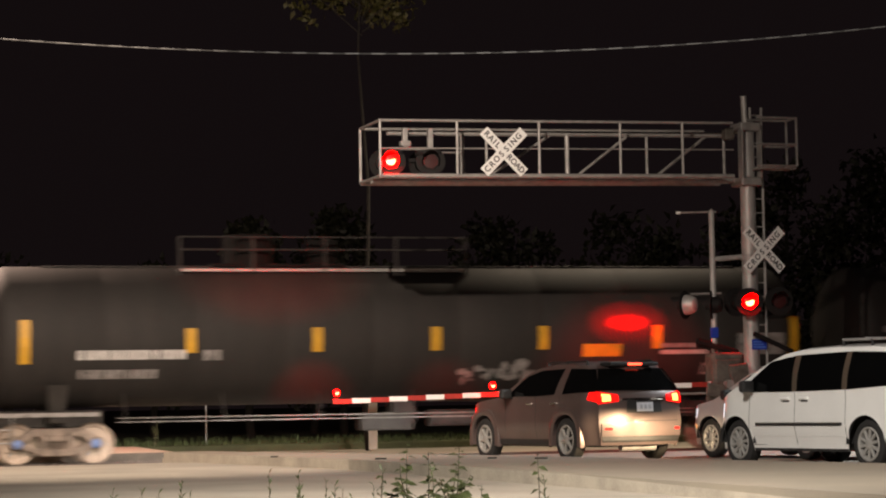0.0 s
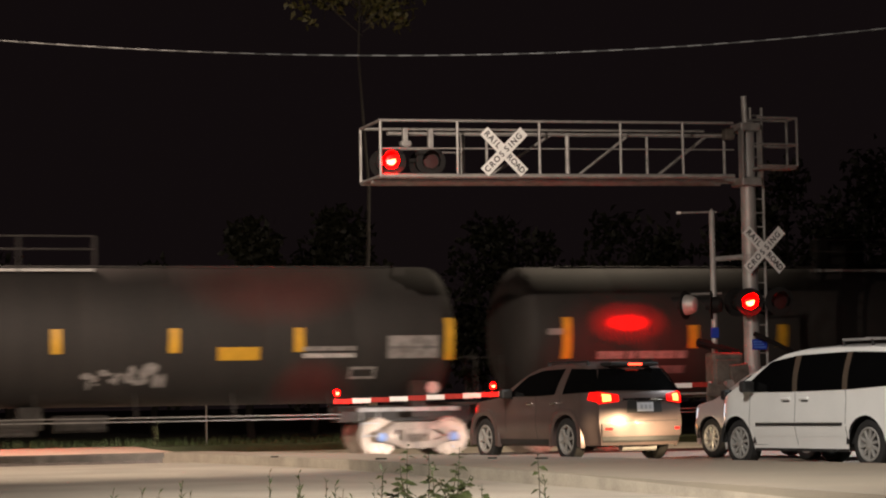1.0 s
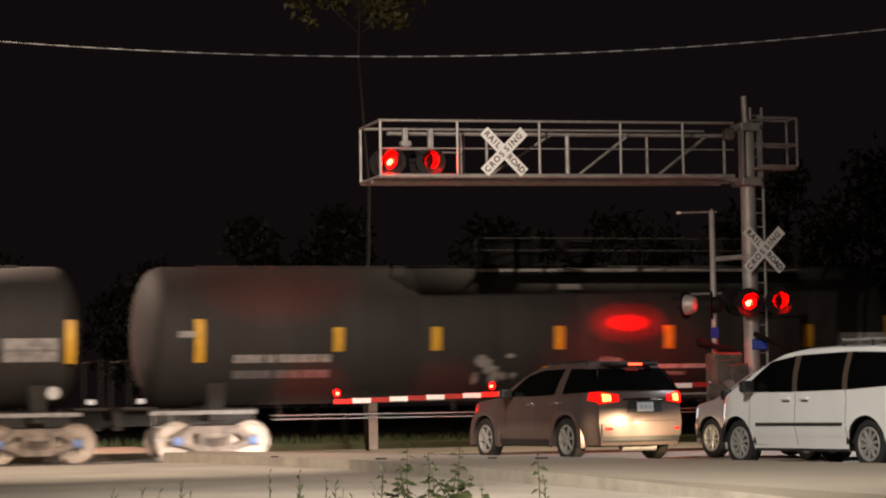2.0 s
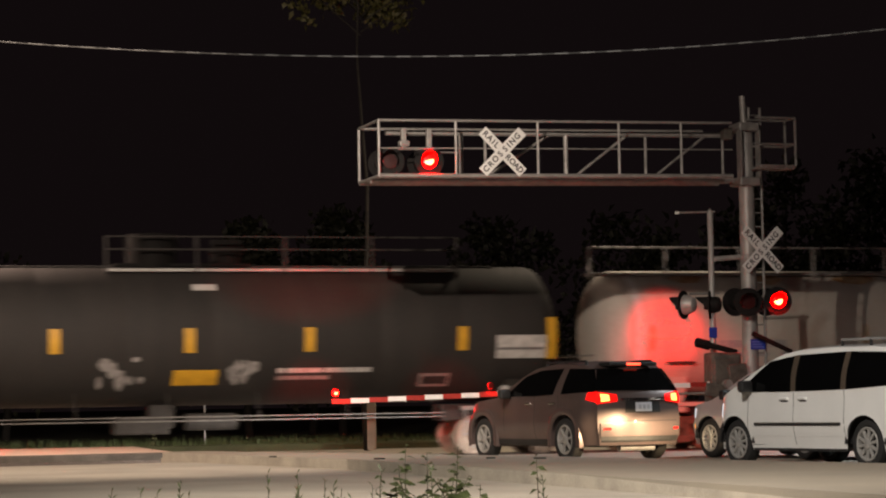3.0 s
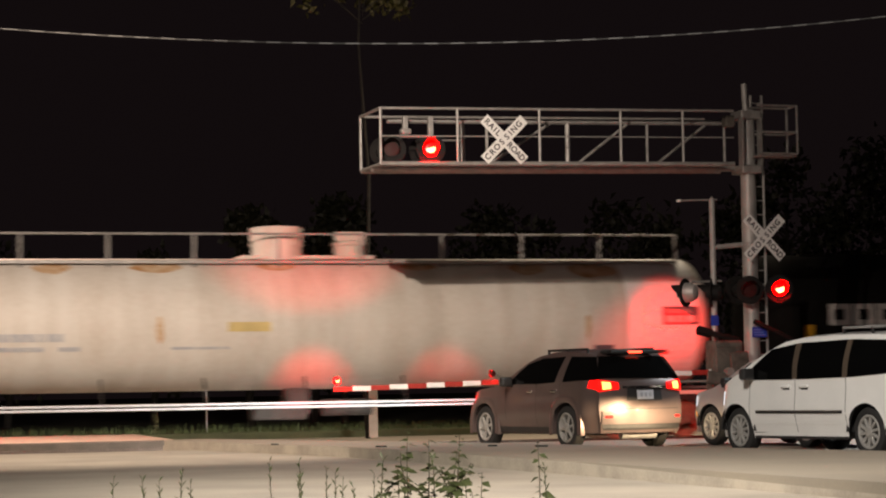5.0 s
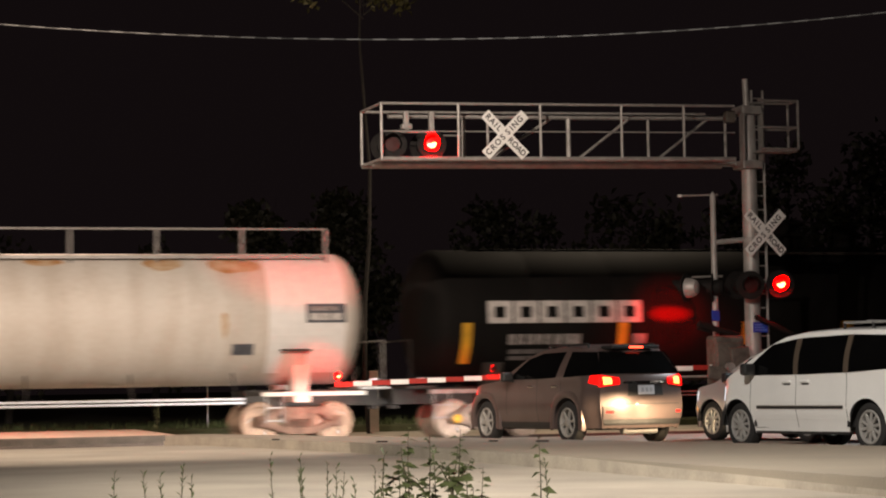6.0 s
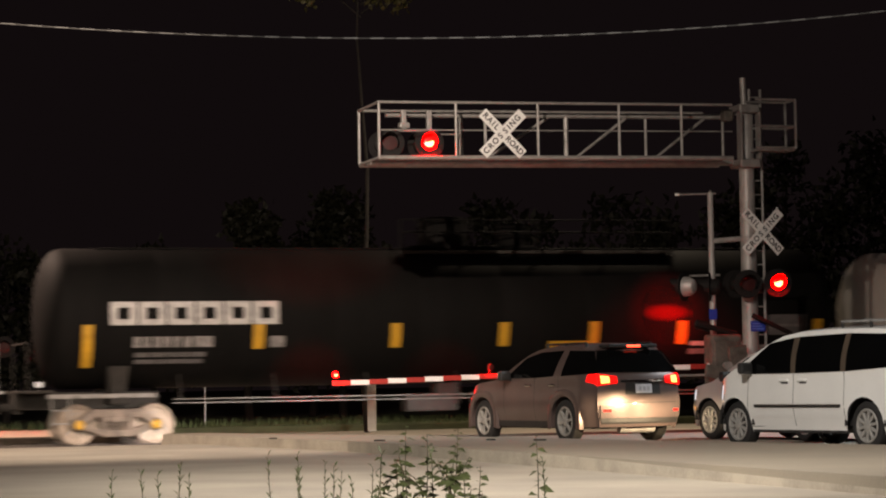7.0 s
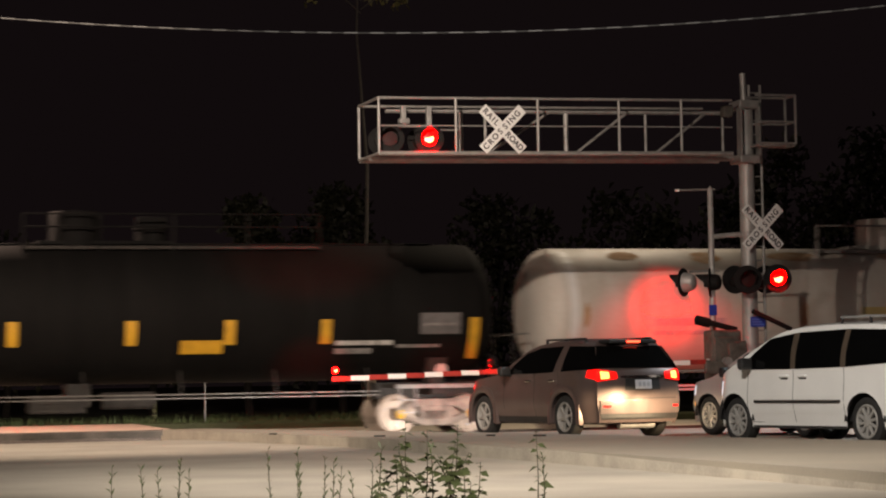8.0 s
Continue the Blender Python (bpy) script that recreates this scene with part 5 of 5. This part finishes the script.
def suv():
    t = place_car("sport_utility_car", (1.942, 39.314), 117.2, 0.905, "bronze sport utility car with lit red brake lights before the gate", "car")
    body = Body([(-0.88, 1.54), (-0.6, 1.63), (0.0, 1.67), (0.7, 1.665), (1.1, 1.62), (1.4, 1.53), (2.05, 1.22), (2.25, 1.14), (3.0, 1.07), (3.46, 0.96), (3.66, 0.72)],
                [(0.2, -0.83), (0.35, -0.88), (0.62, -0.90), (1.05, -0.87), (1.16, -0.82), (1.62, -0.48)], 0.925, 2.857, 1.10, 0.27, 0.425, 0.365, 3.66, 0.26, 0.15, 0.17)
    shell(t, body, PAINT_BRONZE, 2.857, 0.925)
    for quad in (((1.02, 1.10), (1.98, 1.10), (1.40, 1.44), (1.05, 1.51)), ((0.34, 1.12), (0.95, 1.10), (0.97, 1.53), (0.16, 1.55))):
        for sg in (1, -1):
            part("window", body.patch(quad, 0.006, sg), DARK_GLASS, t, "dark tinted side window")
    for sg in (1, -1):
        part("window", body.patch(((-0.875, 1.15), (0.08, 1.12), (-0.10, 1.545), (-0.875, 1.53)), 0.006, sg), DARK_GLASS, t)
    part("windscreen", windscreen(body, 1.42, 2.18), DARK_GLASS, t)
    part("rear_window", body.tail_patch(((-0.775, 1.165), (0.775, 1.165), (0.60, 1.535), (-0.60, 1.535)), 0.008), DARK_GLASS, t, "dark rear window")
    part("tailgate_gap", body.tail_patch(((-0.70, 0.66), (0.70, 0.66), (0.70, 0.672), (-0.70, 0.672)), 0.003, 12, 1), TRIM, t)
    part("bumper", body.tail_patch(((-0.755, 0.42), (0.755, 0.42), (0.765, 0.63), (-0.765, 0.63)), 0.035, 14, 5), PAINT_BRONZE, t, "rear bumper", smooth=True)
    part("bumper_lip", body.tail_patch(((-0.72, 0.32), (0.72, 0.32), (0.75, 0.415), (-0.75, 0.415)), 0.012, 12, 3), TRIM, t, "dark lower bumper")
    part("chrome_bar", body.tail_patch(((-0.42, 1.005), (0.42, 1.005), (0.40, 1.04), (-0.40, 1.04)), 0.02, 10, 2), CHROME, t, "chrome strip over the number plate")
    # flat dark patch in place of the shade round the plate
    part("plate_recess", body.tail_patch(((-0.34, 0.80), (0.34, 0.80), (0.32, 1.0), (-0.32, 1.0)), 0.004, 8, 3), TRIM, t)
    part("number_plate", body.tail_patch(((-0.155, 0.82), (0.155, 0.82), (0.155, 0.97), (-0.155, 0.97)), 0.014, 4, 2), PLATE, t, "number plate with plain bars")
    for k in range(3):
        part("plate_bar", body.tail_patch(((-0.11 + 0.08 * k, 0.86), (-0.06 + 0.08 * k, 0.86), (-0.06 + 0.08 * k, 0.93), (-0.11 + 0.08 * k, 0.93)), 0.018, 1, 1), FADED_BLUE, t)
    for sg in (1, -1):
        a, b, c = sg * 0.47, sg * 0.60, sg * 0.785
        part("tail_lamp", body.tail_patch(((a, 0.99), (c, 0.95), (c, 1.15), (a, 1.10)), 0.018, 7, 4), TAIL_DIM, t, "red tail lamp")
        part("brake_lamp", body.tail_patch(((b, 0.995), (sg * 0.73, 0.985), (sg * 0.73, 1.115), (b, 1.10)), 0.028, 5, 4), TAIL_ON, t, "lit brake lamp")
        part("side_lamp", body.patch(((-0.86, 0.96), (-0.62, 1.02), (-0.68, 1.14), (-0.86, 1.14)), 0.012, sg, 5, 4), TAIL_DIM, t)
        part("reflector", body.tail_patch(((sg * 0.60, 0.52), (sg * 0.72, 0.52), (sg * 0.72, 0.555), (sg * 0.60, 0.555)), 0.042, 3, 1), TAIL_DIM, t)
        part("exhaust", tube(B(), (-0.90, sg * 0.58, 0.33), (-0.6, sg * 0.58, 0.33), 0.045, 14), TRIM, t)
        part("roof_rail", tube(B(), (-0.3, sg * 0.63, 1.662), (1.0, sg * 0.64, 1.662), 0.018, 8), TRIM, t)
        for x in (-0.3, 0.35, 1.0):
            part("rail_foot", tube(B(), (x, sg * 0.63, 1.58), (x, sg * 0.63, 1.662), 0.026, 8), TRIM, t)
    part("cross_pipe", tube(B(), (-0.74, -0.36, 0.235), (-0.74, 0.30, 0.235), 0.07, 12), GALV, t, "silencer under the tail")
    bm = B()
    box(bm, (-0.76, -0.46, 1.575), (-0.40, 0.46, 1.635), 0.015)
    part("spoiler", bm, TRIM, t)
    bm = B()
    box(bm, (-0.775, -0.13, 1.585), (-0.755, 0.13, 1.617), 0.006)
    part("brake_lamp", bm, HIGH_BRAKE, t, "lit high brake lamp")
    for x, z0, z1 in ((0.98, 0.36, 1.10), (0.18, 0.75, 1.11), (2.05, 0.5, 1.08)):
        part("door_gap", body.patch(((x, z0), (x + 0.009, z0), (x + 0.009, z1), (x, z1)), 0.0015, 1, 1, 6), TRIM, t)
    part("sill_trim", body.patch(((0.46, 0.275), (2.40, 0.275), (2.40, 0.37), (0.46, 0.37)), 0.01, 1, 16, 2), TRIM, t)
    for x in (0.36, 1.18):
        p = body.side(x, 0.97, 0.0)
        bm = B()
        box(bm, (p.x - 0.09, p.y - 0.02, p.z - 0.02), (p.x + 0.09, p.y + 0.045, p.z + 0.02), 0.018)
        part("door_handle", bm, CHROME, t)
    mirror(t, body, 1.82, 1.13, TRIM)
    for c in (0.0, 2.857):
        for sg in (1, -1):
            bm, ring = B(), []
            for k in range(25):
                a = radians(-14 + 208 * k / 24)
                square = 1 + 0.07 * math.sin(2 * a) ** 2
                ring.append([bm.verts.new((c + rr * square * math.cos(a), sg * (0.885 + dy), 0.365 + rr * square * math.sin(a))) for rr, dy in ((0.415, -0.12), (0.418, 0.048), (0.435, 0.058), (0.50, 0.056), (0.53, 0.046), (0.545, -0.02))])
            for p, q in zip(ring, ring[1:]):
                for j in range(5):
                    bm.faces.new((p[j], q[j], q[j + 1], p[j + 1]))
            part("wheel_flare", bm, PAINT_BRONZE, t, "swelling wheel arch", smooth=True)
    part("pillar", body.patch(((0.955, 1.10), (1.015, 1.10), (1.045, 1.51), (0.975, 1.53)), 0.008, 1, 3, 5), DARK_GLASS, t)
    for sg in (1, -1):
        part("headlamp", body.patch(((3.28, 0.72), (3.62, 0.70), (3.55, 0.82), (3.24, 0.92)), 0.01, sg), TAIL_DIM if sg > 0 else HEAD_GLASS, t)
    for y in (0.62, -0.62):
        here = t.matrix_basis @ Vector((3.80, y, 0.80))
        beam = lamp("car_headlight", "SPOT", here, t.matrix_basis @ Vector((18.0, y * 1.3, 0.18)), 1500, (1.0, 0.86, 0.72), 0.06, 13, 0.9)
        beam.scale = (3.0, 0.75, 1.0)
    for x in (0.0, 2.857):
        for y in (0.905, -0.905):
            road_wheel(t, x, y, 0.365, 0.245, 6)


def second_car():
    t = place_car("hatchback_car", (5.75, 38.13), 117.8, 0.88, "silver hatchback hidden half behind the minivan", "car")
    body = Body([(-0.9, 1.35), (-0.4, 1.50), (0.4, 1.56), (1.2, 1.55), (1.6, 1.48), (2.35, 1.12), (2.6, 1.03), (3.1, 0.95), (3.4, 0.84), (3.56, 0.6)],
                [(0.2, -0.85), (0.6, -0.9), (1.0, -0.85), (1.5, -0.5)], 0.9, 2.7, 1.0, 0.22, 0.39, 0.33, 3.56, 0.2)
    shell(t, body, PAINT_PINK, 2.7, 0.9)
    for quad in (((0.95, 1.0), (2.25, 1.0), (1.62, 1.38), (1.0, 1.45)), ((-0.1, 1.02), (0.86, 1.0), (0.9, 1.46), (0.0, 1.46))):
        part("window", body.patch(quad, 0.006, 1), DARK_GLASS, t, "dark side window")
    part("windscreen", windscreen(body, 1.62, 2.5), DARK_GLASS, t)
    mirror(t, body, 2.0, 1.05, TRIM)
    for sg in (1, -1):
        part("headlamp", body.patch(((3.12, 0.68), (3.46, 0.66), (3.40, 0.78), (3.08, 0.85)), 0.01, sg), HEAD_GLASS, t, "clear headlamp")
    part("side_marker", body.patch(((3.26, 0.50), (3.40, 0.50), (3.40, 0.57), (3.26, 0.57)), 0.012, 1, 3, 2), AMBER, t, "amber side marker lamp")
    for y in (0.62, -0.62):
        here = t.matrix_basis @ Vector((3.64, y, 0.72))
        beam = lamp("car_headlight", "SPOT", here, t.matrix_basis @ Vector((18.0, y * 1.3, 0.12)), 6500, (1.0, 0.92, 0.88), 0.06, 13, 0.9)
        beam.scale = (3.0, 0.75, 1.0)
    for x in (0.0, 2.7):
        for y in (0.88, -0.88):
            road_wheel(t, x, y, 0.335, 0.225, 9)


BRONZE_TRIM = mat("satin_pillar", (0.10, 0.075, 0.055), 0.4, 0.1, 0.2, 6, 0.02, 60)
minivan()
suv()
second_car()

# ---- surroundings ----


def leaf(bm, p, d, n, length, width):
    """A leaf of two halves folded along its rib."""
    d, n = d.normalized(), n.normalized()
    s = d.cross(n).normalized()
    a, tip = bm.verts.new(p), bm.verts.new(p + d * length - n * length * 0.15)
    mid = bm.verts.new(p + d * length * 0.5 + n * length * 0.04)
    l1, r1 = bm.verts.new(p + d * length * 0.45 + s * width * 0.5 + n * length * 0.08), bm.verts.new(p + d * length * 0.45 - s * width * 0.5 + n * length * 0.08)
    bm.faces.new((a, l1, mid)), bm.faces.new((l1, tip, mid)), bm.faces.new((a, mid, r1)), bm.faces.new((mid, tip, r1))


def rand_dir(rng):
    z, a = rng.uniform(-1, 1), rng.uniform(0, 6.2832)
    r = math.sqrt(1 - z * z)
    return Vector((r * math.cos(a), r * math.sin(a), z))


def weed(base, height, lean, seed, leafy=1.0, label="leafy green weed at the roadside"):
    rng = random.Random(seed)
    t = thing("weed", pose(*base), label, "weed", group="roadside weeds")
    bm, lf = B(), B()
    stems = [(Vector((0, 0, 0)), Vector((lean, rng.uniform(-.05, .05), height)))]
    for k in range(2 if leafy > 0.8 else 0):
        f = rng.uniform(0.45, 0.72)
        p = stems[0][1] * f
        stems.append((p, p + Vector((rng.uniform(0.04, 0.16) * rng.choice((-1, 1)), rng.uniform(-.06, .06), height * rng.uniform(0.15, 0.30)))))
    for a, b in stems:
        n = 7
        prev = a
        for k in range(1, n + 1):
            u = k / n
            p = a.lerp(b, u) + Vector((math.sin(u * 3) * 0.02 * (1 if lean > 0 else -1), 0, 0))
            tube(bm, prev, p, 0.006 * (1.15 - u * 0.8), 5, 0.006 * (1.15 - (u + 0.1) * 0.8))
            prev = p
        dry = leafy < 0.65
        count = int((34 if dry else 34 * leafy) * (b - a).length / 0.7)
        for k in range(count):
            u = (k + rng.random()) / count
            if u < (0.45 if dry else 0.25):
                continue
            p = a.lerp(b, u) + Vector((math.sin(u * 3) * 0.02 * (1 if lean > 0 else -1), 0, 0))
            an = k * 2.4 + rng.uniform(-0.4, 0.4)
            if dry:
                d = Vector((math.cos(an) * 0.5, math.sin(an) * 0.5, rng.uniform(0.4, 1.4)))
                size, wide = rng.uniform(0.03, 0.07), 0.22
            else:
                d = Vector((math.cos(an), math.sin(an), rng.uniform(-0.45, 0.35)))
                size, wide = rng.uniform(0.07, 0.115) * (1.2 - 0.6 * u), rng.uniform(0.5, 0.7)
            leaf(lf, p, d, Vector((rng.uniform(-.5, .5), rng.uniform(-.9, -.1), 1)), size, size * wide)
    part("stem", bm, STALK, t)
    if len(lf.faces):
        part("foliage", lf, LEAF, t)
    return t


def weeds():
    plan = [(-0.20, 0.75, -0.03, 1.0), (-0.13, 0.70, 0.05, 1.0), (0.03, 0.74, 0.09, 1.1), (-0.02, 0.62, 0.15, 1.1), (-0.09, 0.66, 0.02, 0.55), (-0.42, 0.66, 0.1, 0.35),
            (-0.36, 0.56, -0.03, 0.9), (-0.30, 0.54, 0.03, 0.9), (0.53, 0.68, 0.02, 0.7), (-0.47, 0.56, 0.06, 0.3), (0.56, 0.6, 0.02, 0.4), (-0.97, 0.64, -0.07, 0.3), (-0.86, 0.64, 0.01, 0.3),
            (-0.84, 0.57, 0.04, 0.3), (-0.72, 0.60, 0.05, 0.25), (-0.66, 0.58, 0.06, 0.35), (-0.62, 0.56, 0.09, 0.3), (-1.56, 0.61, 0.0, 0.5), (-1.66, 0.55, 0.02, 0.35),
            (-1.76, 0.57, 0.01, 0.35), (-1.96, 0.55, -0.03, 0.35), (-1.48, 0.55, 0.06, 0.3), (0.10, 0.52, 0.02, 0.9), (0.17, 0.5, 0.08, 0.8), (-0.55, 0.5, 0.02, 0.5)]
    for k, (x, h, lean, leafy) in enumerate(plan):
        x -= 0.06 if x < -0.6 else 0.03
        weed((x - lean * 0.4, 14.0 + 0.35 * math.sin(k * 2.3), 0.0), h + (0.035 if leafy > 0.65 else -0.02), lean, 30 + k, leafy, "leafy green weed at the roadside" if leafy > 0.6 else "thin dry grass stalk at the roadside")
    bm = B()
    box(bm, (-45, 4, -0.3), (45, 16.4, 0.0), 0.02)
    solo("verge_1", bm, EARTH, "earthy verge where the weeds grow", "verge", kind="structure")
    weed((-7.55, 60.2, -0.09), 0.75, 0.1, 77, 1.0, "small weed at the kerb's end")


def tree(name, x, y, height, spread, low, seed, leaves, size, label, trunk=0.22, clumps=26, foliage=TREE_LEAF):
    rng = random.Random(seed)
    t = thing(name, pose(x, y, -0.3), label, "tree", group="dark trees")
    bm, lf = B(), B()
    prev, n = Vector((0, 0, 0)), 8
    for k in range(1, n + 1):
        p = Vector((math.sin(k * 1.3 + seed) * 0.12, math.cos(k + seed) * 0.12, height * 0.9 * k / n))
        tube(bm, prev, p, trunk * (1 - 0.8 * (k - 1) / n), 9, trunk * (1 - 0.8 * k / n))
        prev = p
    for k in range(clumps):
        u = rng.random()
        z = low + (height - low) * u
        r = spread * (0.35 + 0.75 * math.sin(math.pi * min(1, u * 0.85 + 0.15))) * rng.uniform(0.35, 1.0)
        a = rng.uniform(0, 6.2832)
        c = Vector((r * math.cos(a), r * math.sin(a), z))
        tube(bm, Vector((0, 0, max(low * 0.8, z - r * 0.7))), c, trunk * 0.28, 5, 0.02)
        cr = spread * rng.uniform(0.22, 0.45)
        for j in range(leaves // clumps):
            p = c + rand_dir(rng) * cr * rng.random() ** 0.4
            p.z -= 0.25 * cr * rng.random()
            leaf(lf, p, rand_dir(rng), rand_dir(rng), size * rng.uniform(0.7, 1.4), size * 0.6)
    part("trunk", bm, BARK, t)
    part("crown", lf, foliage, t, "crown of small dark leaves")
    return t


def trees():
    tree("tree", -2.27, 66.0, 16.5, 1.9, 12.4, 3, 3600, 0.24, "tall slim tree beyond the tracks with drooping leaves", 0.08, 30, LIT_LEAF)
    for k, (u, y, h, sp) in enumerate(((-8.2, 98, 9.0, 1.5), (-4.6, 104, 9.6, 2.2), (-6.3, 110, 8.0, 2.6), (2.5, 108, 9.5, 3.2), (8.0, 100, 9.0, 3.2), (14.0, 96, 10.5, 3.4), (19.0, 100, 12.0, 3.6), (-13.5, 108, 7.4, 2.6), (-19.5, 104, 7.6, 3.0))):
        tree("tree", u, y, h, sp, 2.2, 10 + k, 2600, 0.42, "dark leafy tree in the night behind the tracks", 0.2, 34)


def wires():
    t = thing("overhead_cable", pose(0, 0, 0), "lashed overhead cable hanging across the street", "cable")
    pts = []
    for k in range(-90, 251):
        u = k / 160
        x = -4.8 + 9.75 * u
        z = 4.763 + 0.0093 * (x - 0.35) ** 2 + 0.0016 * max(0, x - 0.3) ** 2
        pts.append(Vector((x * 1.2, 30.0, 1.02 + (z - 1.02) * 1.2)))
    bm = B()
    for a, b in zip(pts[::2], pts[2::2]):
        tube(bm, a, b, 0.008, 6)
    part("cable_core", bm, CABLE, t, "dark cable")
    step = 0.338
    x = -7.0
    while x < 7.0:
        seg = [Vector((np.interp(q, [p.x for p in pts], [p.x for p in pts]), 30.0, float(np.interp(q, [p.x for p in pts], [p.z for p in pts])))) for q in (x, x + 0.09, x + 0.18)]
        bm = B()
        for a, b in zip(seg, seg[1:]):
            tube(bm, a + Vector((0, -0.006, 0.0)), b + Vector((0, -0.006, 0.0)), 0.0095, 6)
        part("lashing", bm, LASH, t)
        x += step
    # it sways a little in the wind
    sway = ((0.0, 0.0), (0.5, -0.014), (1.0, -0.022), (1.5, -0.034), (3.0, -0.036), (4.0, -0.042), (4.5, -0.024), (6.0, -0.036), (6.5, -0.026), (7.5, -0.046), (8.0, -0.024))
    MOVERS.append((t, [(q, pose(0, 0, z)) for q, z in sway]))
    for p in (pts[0], pts[-1]):
        tp = thing("utility_pole", pose(p.x, p.y + 0.16, -0.05), "wooden utility pole that holds the cable", "utility pole")
        part("pole", tube(B(), (0, 0, 0), (0, 0, 8.6), 0.15, 14, 0.1), WOOD, tp)
        part("bracket", tube(B(), (0, 0.0, p.z + 0.05), (0, -0.2, p.z + 0.05), 0.03, 8), GALV, tp)


def posts():
    t = thing("guard_post", pose(-2.1, 65.25, -0.2), "pale square post beyond the tracks", "post")
    bm = B()
    box(bm, (-0.12, -0.1, 0), (0.12, 0.1, 1.7), 0.015)
    part("post", bm, KERB, t)
    t = thing("sign_post", pose(-7.0, 68.0, -0.2), "thin metal sign post beyond the tracks", "post")
    part("post", tube(B(), (0, 0, 0), (0, 0, 1.9), 0.03, 8), GALV, t)
    bm = B()
    box(bm, (-0.2, -0.04, 1.45), (0.2, -0.03, 1.9), 0.01)
    part("plate", bm, GALV, t)
    for k, (x, y) in enumerate(((-1.05, 36.2), (0.62, 35.5), (1.35, 34.8), (-2.9, 39.0))):
        rng = random.Random(k)
        bm = B()
        box(bm, (-rng.uniform(0.04, 0.1), -0.03, 0), (rng.uniform(0.04, 0.1), 0.03, 0.025), 0.01)
        solo("litter", bm, BARK, "dark flat scrap lying on the island", "litter", pose(x, y, 0.191, 0, 0, rng.uniform(-30, 30)), group="scraps")


weeds()
trees()
wires()
posts()


def motions():
    for car in CARS:
        start = car.matrix_basis.copy()
        along = Vector((CA, SA, 0.0))
        walk(car, [(t, Matrix.Translation(along * (-SPEED * t)) @ start) for t in (0.0, 2.0, 4.0, 6.0, 8.0)])
    for ob, rows in MOVERS:
        walk(ob, rows)


motions()
